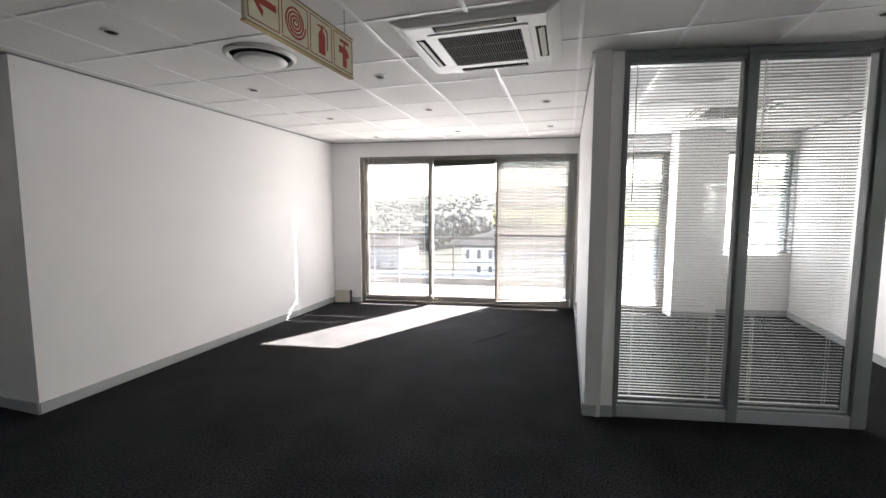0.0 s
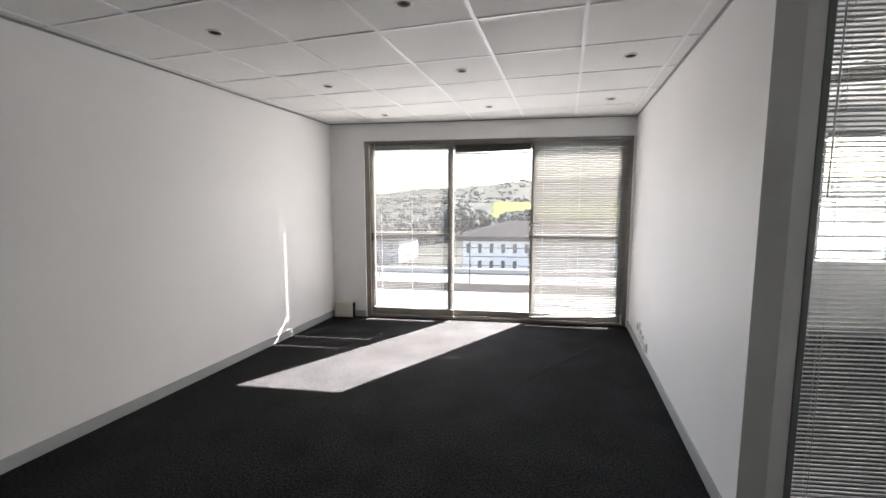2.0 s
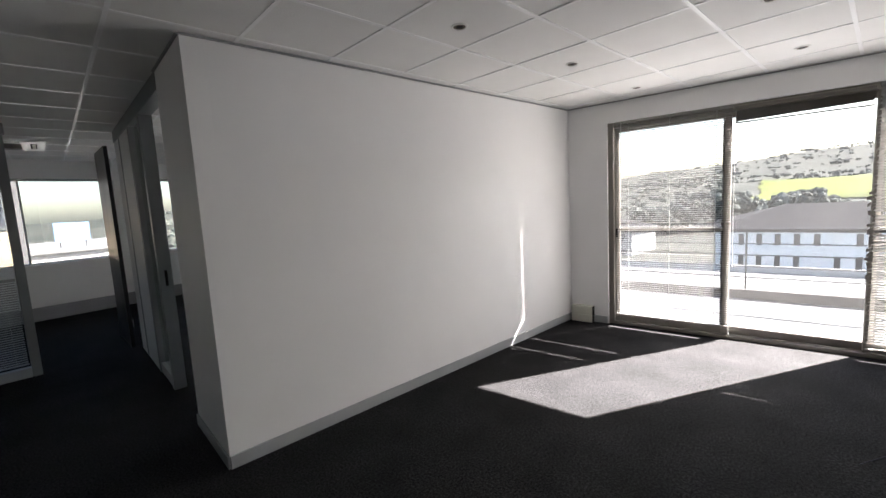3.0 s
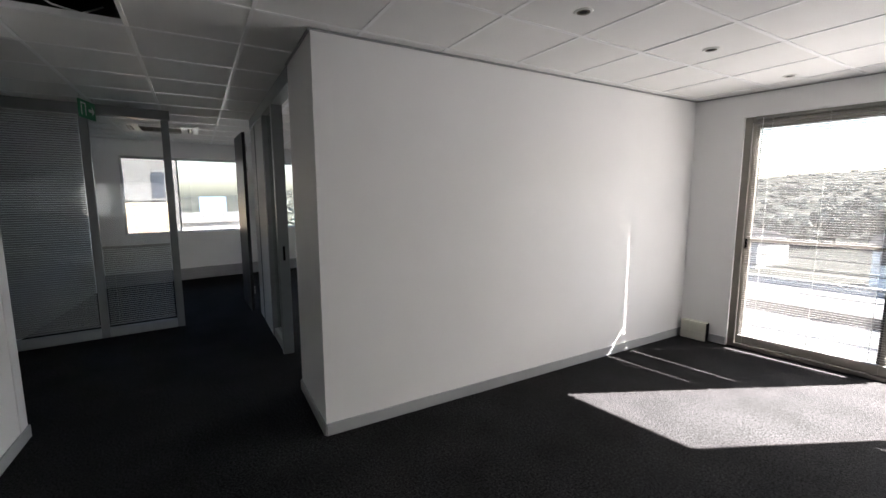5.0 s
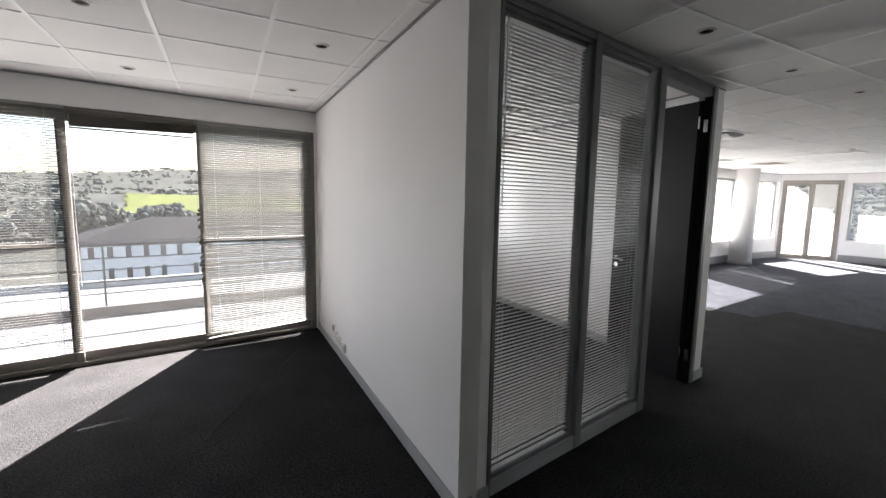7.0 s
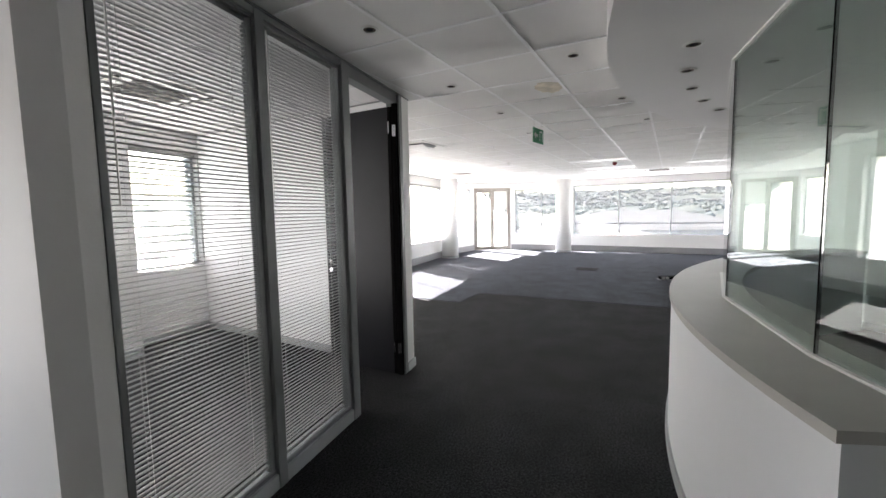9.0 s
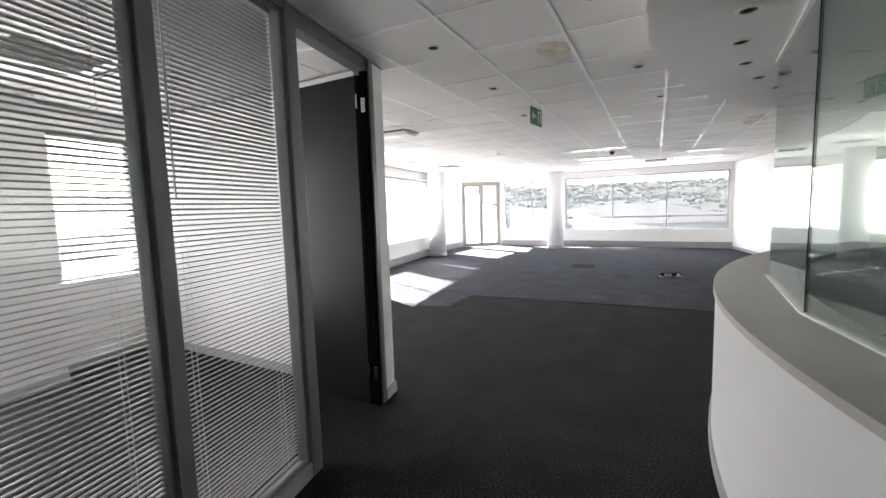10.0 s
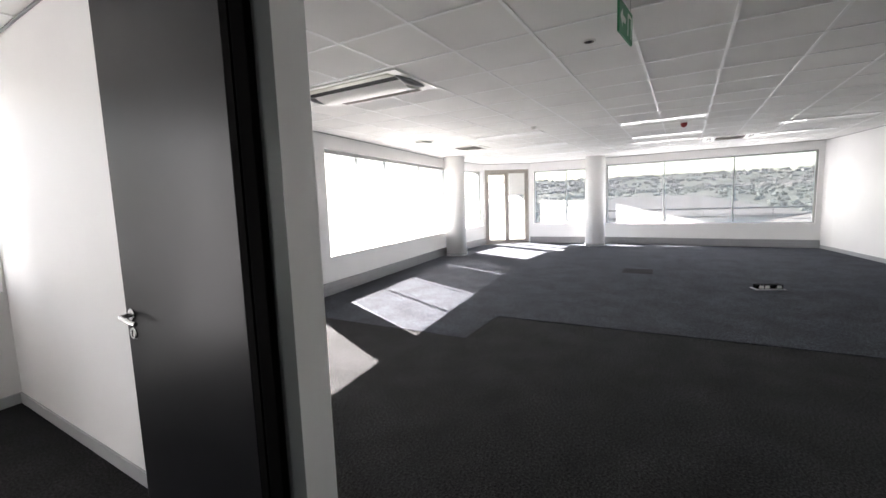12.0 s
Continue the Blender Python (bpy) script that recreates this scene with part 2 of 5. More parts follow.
def boxes(*dims, bevel=0.0):
    bm = bmesh.new()
    for d in dims:
        box(bm, *d, bevel=bevel)
    return bm


def lathe(bm, profile, n=24, m=Matrix()):
    """Turn a profile of (radius, z) about the z axis."""
    rings = []
    for r, z in profile:
        rings.append([bm.verts.new(m @ Vector((r * math.cos(2 * math.pi * i / n), r * math.sin(2 * math.pi * i / n), z))) for i in range(n)])
    for a, b in zip(rings, rings[1:]):
        for i in range(n):
            bm.faces.new((a[i], a[(i + 1) % n], b[(i + 1) % n], b[i]))
    for ring in (rings[0], rings[-1]):
        bm.faces.new(ring)
    return bm


def tube(bm, pts, r, n=8):
    rings = []
    for i, p in enumerate(pts):
        p = Vector(p)
        d = (Vector(pts[min(i + 1, len(pts) - 1)]) - Vector(pts[max(i - 1, 0)])).normalized()
        a = d.orthogonal().normalized() if not rings else (last - d * last.dot(d)).normalized()
        last = a
        c = d.cross(a)
        rings.append([bm.verts.new(p + r * (a * math.cos(2 * math.pi * k / n) + c * math.sin(2 * math.pi * k / n))) for k in range(n)])
    for a, b in zip(rings, rings[1:]):
        for k in range(n):
            bm.faces.new((a[k], a[(k + 1) % n], b[(k + 1) % n], b[k]))
    bm.faces.new(rings[0])
    bm.faces.new(rings[-1][::-1])
    return bm


def along(p0, p1, z=0.0):
    """A frame at p0 whose x axis runs to p1, and the length between them; its y axis lies to the left."""
    d = Vector((p1[0] - p0[0], p1[1] - p0[1]))
    return pose(p0[0], p0[1], z, 0, 0, math.degrees(math.atan2(d.y, d.x))), d.length


def wall(name, p0, p1, z0, z1, thick, holes=(), mat=M_WALL):
    """A wall whose face runs from p0 to p1, its thickness to the left, with openings (s0, s1, z0, z1) through it."""
    m, length = along(p0, p1)
    xs = sorted({0.0, length, *[h[0] for h in holes], *[h[1] for h in holes]})
    zs = sorted({z0, z1, *[h[2] for h in holes], *[h[3] for h in holes]})
    solid = {}
    for i in range(len(xs) - 1):
        for k in range(len(zs) - 1):
            cx, cz = (xs[i] + xs[i + 1]) / 2, (zs[k] + zs[k + 1]) / 2
            solid[i, k] = not any(h[0] < cx < h[1] and h[2] < cz < h[3] for h in holes)
    bm = bmesh.new()
    cache = {}

    def v(i, s, k):
        key = (i, s, k)
        if key not in cache:
            cache[key] = bm.verts.new((xs[i], thick * s, zs[k]))
        return cache[key]
    for (i, k), ok in solid.items():
        if not ok:
            continue
        for s in (0, 1):
            bm.faces.new((v(i, s, k), v(i + 1, s, k), v(i + 1, s, k + 1), v(i, s, k + 1)))
        if not solid.get((i - 1, k)):
            bm.faces.new((v(i, 0, k), v(i, 0, k + 1), v(i, 1, k + 1), v(i, 1, k)))
        if not solid.get((i + 1, k)):
            bm.faces.new((v(i + 1, 0, k), v(i + 1, 0, k + 1), v(i + 1, 1, k + 1), v(i + 1, 1, k)))
        if not solid.get((i, k - 1)):
            bm.faces.new((v(i, 0, k), v(i + 1, 0, k), v(i + 1, 1, k), v(i, 1, k)))
        if not solid.get((i, k + 1)):
            bm.faces.new((v(i, 0, k + 1), v(i + 1, 0, k + 1), v(i + 1, 1, k + 1), v(i, 1, k + 1)))
    ob = mesh_ob(name, bm, mat)
    ob.matrix_basis = m
    return tagged(ob, category="wall", kind="structure")


def skirting(p0, p1, h=0.085, depth=0.014):
    """A grey skirting board in front of a wall face that runs from p0 to p1 (the room lies to the right of that line)."""
    m, length = along(p0, p1)
    bm = boxes((0.0, length, -depth, -0.001, 0.002, h), bevel=0.003)
    ob = mesh_ob("baseboard", bm, M_SKIRT)
    ob.matrix_basis = m
    return tagged(ob, "grey painted skirting board along a white wall", "baseboard", kind="structure")


# ---------------------------------------------------------------- plan
H = 2.55                      # ceiling
TOP = 3.05                    # underside of the slab
A = radians(-7.8)             # turn of side walls and ceiling grid
U, V = Vector((math.cos(A), math.sin(A))), Vector((-math.sin(A), math.cos(A)))
GRID = pose(0, 0, 0, 0, 0, -7.8)


def grid_uv(x, y):
    p = Vector((x, y))
    return p.dot(U), p.dot(V)


WY = 7.2                      # inner face of the window wall
ROOM_L0, ROOM_L1 = (-4.376, 3.235), (-3.80, WY)
ROOM_R0, ROOM_R1 = (-0.458, 3.83), (0.0, WY)
OFF_R0, OFF_R1 = (2.345, 4.046), (2.865, WY)
F1, F2, F3, F4, F5 = (12.3, WY), (14.15, 6.85), (14.85, 5.5), (14.75, 3.3), (13.85, -1.55)

# floor slabs
bm = boxes((-12.5, 16.0, -4.6, 7.5, -0.25, 0.0))
floor = tagged(mesh_ob("floor", bm, M_CARPET), "charcoal loop-pile office carpet", "floor", kind="structure")
# paler carpet in the open office
bm = bmesh.new()
outline = [(5.25, 4.43), (5.75, 4.37), (6.12, 4.31), (5.70, 0.74), (5.62, -1.8), (13.82, -1.8), (14.72, 3.3), (14.82, 5.5), (14.12, 6.83), (12.3, 7.17), (5.6, 7.17)]
lower = [bm.verts.new((x, y, -0.02)) for x, y in outline]
upper = [bm.verts.new((x, y, 0.005)) for x, y in outline]
bm.faces.new(upper)
for i in range(len(outline)):
    j = (i + 1) % len(outline)
    bm.faces.new((lower[i], lower[j], upper[j], upper[i]))
tagged(mesh_ob("floor_open_office", bm, M_CARPET2), "worn blue-grey carpet in the open office", "floor", kind="structure")

# outer window wall: sliding doors, office door and window, long office window
EXT = 0.25
HEAD = 2.32
hx = -3.80
holes = [(-3.35 - hx, -0.02 - hx, 0.0, HEAD), (0.42 - hx, 1.24 - hx, 0.0, HEAD), (2.0 - hx, 2.865 - 0.02 - hx, 0.87, HEAD), (4.2 - hx, 6.12 - hx, 0.585, HEAD), (6.73 - hx, 11.95 - hx, 0.585, HEAD)]
wall("wall_north", (hx, WY), F1, 0.0, TOP, EXT, holes)
wall("wall_north_west", (-11.0, WY), (hx, WY), 0.0, TOP, EXT, [(4.4, 5.9, 0.87, HEAD)])
l12 = (Vector(F2) - Vector(F1)).length
wall("wall_corner_1", F1, F2, 0.0, TOP, EXT, [(0.25, l12 - 0.06, 0.6, HEAD)])
l23 = (Vector(F3) - Vector(F2)).length
wall("wall_corner_2", F2, F3, 0.0, TOP, EXT, [(0.05, l23 - 0.05, 0.0, 2.36)])
l34 = (Vector(F4) - Vector(F3)).length
wall("wall_corner_3", F3, F4, 0.0, TOP, EXT, [(0.1, l34 - 0.02, 0.6, 2.28)])
l45 = (Vector(F5) - Vector(F4)).length
wall("wall_east", F4, F5, 0.0, TOP, EXT, [(0.06, l45 - 0.1, 0.58, 2.34)])


def strip(name, pts, d0, d1, z0, z1, mat, label, category):
    """A wall or trim that follows a curved line: from d0 to d1 behind it, z0 to z1."""
    bm = bmesh.new()
    loops = []
    for i, p in enumerate(pts):
        t = (Vector(pts[min(i + 1, len(pts) - 1)]) - Vector(pts[max(i - 1, 0)])).normalized()
        n = Vector((-t.y, t.x))
        loops.append([bm.verts.new((*(Vector(p) + n * d), z)) for d, z in ((d0, z0), (d1, z0), (d1, z1), (d0, z1))])
    for p, q in zip(loops, loops[1:]):
        for k in range(4):
            bm.faces.new((p[k], p[(k + 1) % 4], q[(k + 1) % 4], q[k]))
    bm.faces.new(loops[0][::-1])
    bm.faces.new(loops[-1])
    return tagged(mesh_ob(name, bm, mat), label, category, kind="structure")


CORE = [F5]
for x in range(26):
    x = 13.4 - 0.3 * x
    CORE.append((x, -1.6 - 0.03 * (13.4 - x) + 0.065 * max(0.0, 10.8 - x) ** 1.75))
CORE += [(5.2, -0.72), (4.6, -1.2), (3.4, -1.75)]
strip("wall_south_east", CORE, 0.0, 0.2, 0.0, H + 0.02, M_WALL, "curved white wall of the building core", "wall")
strip("baseboard", CORE, -0.014, -0.001, 0.002, 0.085, M_SKIRT, "grey painted skirting board along a white wall", "baseboard")
# grey strip draws the shadow line under the ceiling edge
strip("trim", CORE, -0.016, -0.001, H - 0.014, H - 0.0045, M_TRUNK, "thin ceiling edge trim, its grey standing for the shadow gap", "trim")
# unseen walls added to close the space behind the viewer and keep it dark
wall("closing_wall_south", (3.4, -4.4), (-6.5, -4.4), 0.0, TOP, 0.2)
wall("closing_wall_turn", (3.4, -1.75), (3.4, -4.4), 0.0, TOP, 0.2)

# side walls of the small room
wall("wall_room_west", ROOM_L0, ROOM_L1, 0.0, H + 0.02, 0.14)
wall("wall_room_east", ROOM_R1, ROOM_R0, 0.0, H + 0.02, 0.11)
wall("wall_office_east", OFF_R1, OFF_R0, 0.0, H + 0.02, 0.1)
# pier between the office door and window
bm = boxes((1.237, 1.81, 6.92, WY - 0.002, 0.0, H + 0.015))
tagged(mesh_ob("wall_pier", bm, M_WALL), "white plastered wall pier in the glass-fronted office", "wall", kind="structure")

# corridor
CW0, CW1 = (-4.376, 3.235), (-5.15, 3.354)
CR1 = (-7.75, 3.72)
wall("wall_corridor_north", CW1, CW0, 0.0, H + 0.02, 0.12)
STUB0, STUB1 = (-4.57, 1.50), (-5.60, 1.69)
wall("wall_stub", STUB0, STUB1, 0.0, H + 0.02, 0.16)
wall("wall_stub_return", (-4.60, -4.4), (-4.57, 1.50), 0.0, H + 0.02, 0.14)
wall("wall_corridor_end_return", (-5.60, 1.69), (-5.75, 0.6), 0.0, H + 0.02, 0.12)
wall("wall_west_room_south", (-5.7, 0.6), (-11.0, 1.35), 0.0, TOP, 0.12)
wall("wall_west", (-11.0, 0.9), (-11.0, WY), 0.0, TOP, 0.25, [(1.5, 3.45, 0.88, 2.27), (3.9, 5.6, 0.88, 2.27)])
# another added wall, out of view, closing the west side
wall("wall_west_close", (-6.5, -4.4), (-6.5, 0.7), 0.0, TOP, 0.2)

for p0, p1 in ((ROOM_L0, ROOM_L1), (ROOM_R1, ROOM_R0), (OFF_R1, OFF_R0), (CW1, CW0), (STUB0, STUB1),
               (ROOM_L1, (-3.36, WY)), ((1.826, WY), (2.86, WY))):
    skirting(p0, p1)
# far side of the room's west wall and east wall inside the rooms beyond
skirting((-0.345, 3.95), (0.11, WY))
skirting((1.237, 6.92), (1.81, 6.92))



def shadow_trim(p0, p1):
    """Edge strip whose grey paints the shadow gap where the ceiling meets a wall face that runs from p0 to p1."""
    m, length = along(p0, p1)
    ob = mesh_ob("trim", boxes((0.0, length, -0.016, -0.001, H - 0.014, H - 0.0045)), M_TRUNK)
    ob.matrix_basis = m
    return tagged(ob, "thin ceiling edge trim, its grey standing for the shadow gap", "trim", kind="structure")


for p0, p1 in ((ROOM_L0, ROOM_L1), (ROOM_R1, ROOM_R0), (ROOM_L1, ROOM_R1), (OFF_R1, OFF_R0), ((0.11, WY), OFF_R1), (CW1, CW0), (STUB0, STUB1),
               (F4, F5), (F3, F4), ((2.97, WY), F1), (F1, F2), (F2, F3)):
    shadow_trim(p0, p1)

# ---------------------------------------------------------------- ceiling
US = [round(0.125 + 0.6 * k, 4) for k in range(-22, 2)]
while US[-1] < 15.5:
    US.append(US[-1] + 0.611)
VS = [round(0.495 + 0.6 * k, 4) for k in range(-9, 17)]


def cell(x, y):
    u, v = grid_uv(x, y)
    return max(i for i, a in enumerate(US) if a <= u), max(i for i, a in enumerate(VS) if a <= v)


OUTER = [((0, WY + 0.1), (0, 1)), ((F1[0], F1[1] + 0.1), (0.187, 0.982)), ((F2[0] + .05, F2[1] + 0.05), (0.888, 0.46)), ((F3[0] + 0.08, F3[1]), (1, 0)), ((F4[0] + 0.1, F4[1]), (0.983, -0.182)),
         ((0, -4.5), (0, -1)), ((-11.1, 0), (-1, 0))]


def trim_outer(bm):
    for p, n in OUTER:
        co = GRID.inverted() @ Vector((*p, 0))
        no = GRID.inverted().to_3x3() @ Vector((*n, 0))
        bmesh.ops.bisect_plane(bm, geom=bm.verts[:] + bm.edges[:] + bm.faces[:], plane_co=co, plane_no=no, clear_outer=True)


MISSING = {cell(-4.75, 2.15)}
bm = bmesh.new()
for i in range(len(US) - 1):
    for k in range(len(VS) - 1):
        if (i, k) in MISSING:
            continue
        g = 0.009
        dz = random.uniform(0, 0.0025)
        u0, u1, v0, v1 = US[i] + g, US[i + 1] - g, VS[k] + g, VS[k + 1] - g
        q = [bm.verts.new(p) for p in ((u0, v0, H + dz), (u1, v0, H + dz + random.uniform(-.001, .001)), (u1, v1, H + dz), (u0, v1, H + dz))]
        t = [bm.verts.new((p.co.x, p.co.y, H + 0.02)) for p in q]
        bm.faces.new(q[::-1])
        bm.faces.new(t)
        for a in range(4):
            bm.faces.new((q[a], q[(a + 1) % 4], t[(a + 1) % 4], t[a]))
trim_outer(bm)
ceiling = mesh_ob("ceiling", bm, M_CEIL)
ceiling.matrix_basis = GRID
tagged(ceiling, "suspended ceiling of square white mineral-fibre tiles", "ceiling", kind="structure")
bm = bmesh.new()
for u in US:
    box(bm, u - 0.0115, u + 0.0115, VS[0], VS[-1], H - 0.004, H + 0.03)
for i in range(len(US) - 1):
    for v in VS:
        box(bm, US[i] + 0.0116, US[i + 1] - 0.0116, v - 0.0115, v + 0.0115, H - 0.0035, H + 0.03)
trim_outer(bm)
bars = part("ceiling_bars", bm, M_TBAR, ceiling, "white metal T-bars between the tiles")
# added slab that shuts light out of the void above the tiles
bm = boxes((-12.6, 16.2, -4.8, 7.5, TOP, TOP + 0.25))
tagged(mesh_ob("ceiling_slab", bm, M_VOID), "dark slab added over the ceiling void to close out light", "ceiling", kind="structure")

# ---------------------------------------------------------------- windows
def bar(parent, x0, x1, y0, y1, z0, z1, name="frame", mat=M_BRONZE, bevel=0.004):
    return part(name, boxes((x0, x1, y0, y1, z0, z1), bevel=bevel), mat, parent)


def pane(parent, x0, x1, y, z0, z1, mat=M_GLASS, name="pane"):
    ob = part(name, boxes((x0, x1, y - 0.003, y + 0.003, z0, z1)), mat, parent)
    ob.visible_shadow = False
    return ob


# sliding doors of the small room
win = thing("window_1", pose(0, WY, 0), "three-panel bronze aluminium sliding door to the balcony", "sliding door", kind="structure")
bar(win, -3.35, -3.29, 0.03, 0.17, 0.0, 2.32, "jamb")
bar(win, -0.075, -0.02, 0.03, 0.17, 0.0, 2.32, "jamb")
bar(win, -3.288, -0.077, 0.03, 0.17, 2.265, 2.32, "head")
bar(win, -3.288, -0.077, 0.02, 0.17, 0.0, 0.035, "threshold")
for x0, x1, y, rail in ((-3.286, -2.18, 0.065, True), (-2.26, -1.12, 0.115, False), (-1.20, -0.08, 0.065, True)):
    bar(win, x0, x0 + 0.058, y - 0.018, y + 0.018, 0.038, 2.262, "stile")
    bar(win, x1 - 0.058, x1, y - 0.018, y + 0.018, 0.038, 2.262, "stile")
    bar(win, x0 + 0.059, x1 - 0.059, y - 0.018, y + 0.018, 0.038, 0.115, "bottom_rail")
    bar(win, x0 + 0.059, x1 - 0.059, y - 0.018, y + 0.018, 2.205, 2.262, "top_rail")
    if rail:
        bar(win, x0 + 0.059, x1 - 0.059, y - 0.016, y + 0.016, 1.105, 1.135, "middle_rail")
    pane(win, x0 + 0.055, x1 - 0.055, y, 0.112, 2.208)
bar(win, -1.182, -1.165, 0.075, 0.095, 1.0, 1.14, "pull_handle", M_BLACK)
bar(win, -3.27, -3.25, 0.03, 0.046, 1.03, 1.13, "pull_handle", M_BLACK)

# glazed door and window of the glass-fronted office
win = thing("window_2", pose(0, WY, 0), "bronze aluminium glazed balcony door in the office", "door", kind="structure")
bar(win, 0.42, 0.48, 0.04, 0.15, 0.0, 2.32, "jamb")
bar(win, 1.17, 1.24, 0.04, 0.15, 0.0, 2.32, "jamb")
bar(win, 0.482, 1.168, 0.04, 0.15, 2.25, 2.32, "head")
bar(win, 0.482, 1.168, 0.04, 0.15, 0.0, 0.09, "bottom_rail")
pane(win, 0.478, 1.172, 0.09, 0.088, 2.252)
win = thing("window_3", pose(0, WY, 0), "white-framed office window over a plain wall", "window", kind="structure")
bar(win, 2.0, 2.04, 0.08, 0.15, 0.87, 2.32, "frame", M_PANEL)
bar(win, 2.805, 2.845, 0.08, 0.15, 0.87, 2.32, "frame", M_PANEL)
bar(win, 2.041, 2.804, 0.08, 0.15, 2.28, 2.32, "frame", M_PANEL)
bar(win, 2.041, 2.804, 0.08, 0.15, 0.87, 0.91, "frame", M_PANEL)
pane(win, 2.04, 2.805, 0.115, 0.908, 2.282)


def long_window(name, p0, p1, x0, x1, z0, z1, mullions, label, mat=M_PANEL, glazing=M_CLEAR):
    m, _ = along(p0, p1)
    w = thing(name, m, label, "window", kind="structure")
    t = 0.04
    bar(w, x0, x0 + t, 0.09, 0.16, z0, z1, "frame", mat)
    bar(w, x1 - t, x1, 0.09, 0.16, z0, z1, "frame", mat)
    bar(w, x0 + t + .001, x1 - t - .001, 0.09, 0.16, z1 - t, z1, "frame", mat)
    bar(w, x0 + t + .001, x1 - t - .001, 0.09, 0.16, z0, z0 + t, "frame", mat)
    bar(w, x0 + .002, x1 - .002, -0.012, 0.088, z0 + 0.001, z0 + 0.02, "window_sill", M_WALL)
    edges = [x0 + t, *mullions, x1 - t]
    for a in mullions:
        bar(w, a - 0.012, a + 0.012, 0.095, 0.155, z0 + t + .001, z1 - t - .001, "mullion", mat)
    for a, b in zip(edges, edges[1:]):
        pane(w, a + 0.003, b - 0.003, 0.125, z0 + t - .003, z1 - t + .003, glazing)
    return w


long_window("window_4", (hx, WY), F1, 6.73 - hx, 11.95 - hx, 0.585, HEAD, [7.78 - hx, 8.78 - hx, 10.4 - hx], "long white-framed window of the open office")
long_window("window_10", (hx, WY), F1, 4.2 - hx, 6.12 - hx, 0.585, HEAD, [5.15 - hx], "white-framed window of the open office")
long_window("window_5", F1, F2, 0.25, l12 - 0.06, 0.6, HEAD, [], "narrow window beside the balcony door")
long_window("window_6", F3, F4, 0.1, l34 - 0.02, 0.6, 2.28, [1.1], "window between balcony door and column")
long_window("window_7", F4, F5, 0.06, l45 - 0.1, 0.58, 2.34, [1.6, 3.2], "wide window over the neighbouring roofs")
long_window("window_8", (-11.0, 0.9), (-11.0, WY), 1.5, 3.45, 0.88, 2.27, [2.35], "window at the far end of the corridor", glazing=M_GLASS)
long_window("window_11", (-11.0, 0.9), (-11.0, WY), 3.9, 5.6, 0.88, 2.27, [4.75], "second window at the corridor end", glazing=M_GLASS)
long_window("window_9", (-11.0, WY), (hx, WY), 4.4, 5.9, 0.87, HEAD, [5.15], "window of the side office")

# french door of the open office
m, L23 = along(F2, F3)
fd = thing("door_1", m, "bronze-framed double glazed balcony door with a half-lowered blind", "door", kind="structure")
bar(fd, 0.05, 0.11, 0.02, 0.14, 0.0, 2.36, "jamb", M_BRONZEL)
bar(fd, L23 - 0.11, L23 - 0.05, 0.02, 0.14, 0.0, 2.36, "jamb", M_BRONZEL)
bar(fd, 0.111, L23 - 0.111, 0.02, 0.14, 2.29, 2.36, "head", M_BRONZEL)
mid = L23 / 2
for a, b in ((0.112, mid - 0.002), (mid + 0.002, L23 - 0.112)):
    bar(fd, a, a + 0.062, 0.05, 0.1, 0.01, 2.287, "stile", M_BRONZEL)
    bar(fd, b - 0.062, b, 0.05, 0.1, 0.01, 2.287, "stile", M_BRONZEL)
    bar(fd, a + 0.063, b - 0.063, 0.05, 0.1, 2.2, 2.287, "top_rail", M_BRONZEL)
    bar(fd, a + 0.063, b - 0.063, 0.05, 0.1, 0.01, 0.13, "bottom_rail", M_BRONZEL)
    pane(fd, a + 0.06, b - 0.06, 0.075, 0.127, 2.203, M_CLEAR)
bar(fd, mid - 0.03, mid - 0.012, 0.0, 0.048, 1.0, 1.16, "door_handle", M_CHROME)
tagged(mesh_ob("roller_blind", boxes((mid + 0.07, L23 - 0.18, 0.028, 0.034, 1.55, 2.24)), M_PLASTIC), "white roller blind half down over a glazed door leaf", "blind").matrix_basis = m


# ---------------------------------------------------------------- venetian blinds
def slat_mesh(length, tilt, width=0.025, crown=0.0028, thick=0.0008, name="slat"):
    bm = bmesh.new()
    rows = []
    for k in range(4):
        s = (k / 3 - 0.5) * width
        z = crown * (1 - (2 * s / width) ** 2)
        rows.append((s, z))
    ring = rows + [(s, z - thick) for s, z in reversed(rows)]
    c, sn = math.cos(tilt), math.sin(tilt)
    ends = [[bm.verts.new((x, s * c - z * sn, s * sn + z * c)) for s, z in ring] for x in (0, length)]
    n = len(ring)
    for k in range(n):
        bm.faces.new((ends[0][k], ends[0][(k + 1) % n], ends[1][(k + 1) % n], ends[1][k]))
    bm.faces.new(ends[0][::-1])
    bm.faces.new(ends[1])
    bmesh.ops.recalc_face_normals(bm, faces=bm.faces)
    me = bpy.data.meshes.new(name)
    bm.to_mesh(me)
    bm.free()
    return me


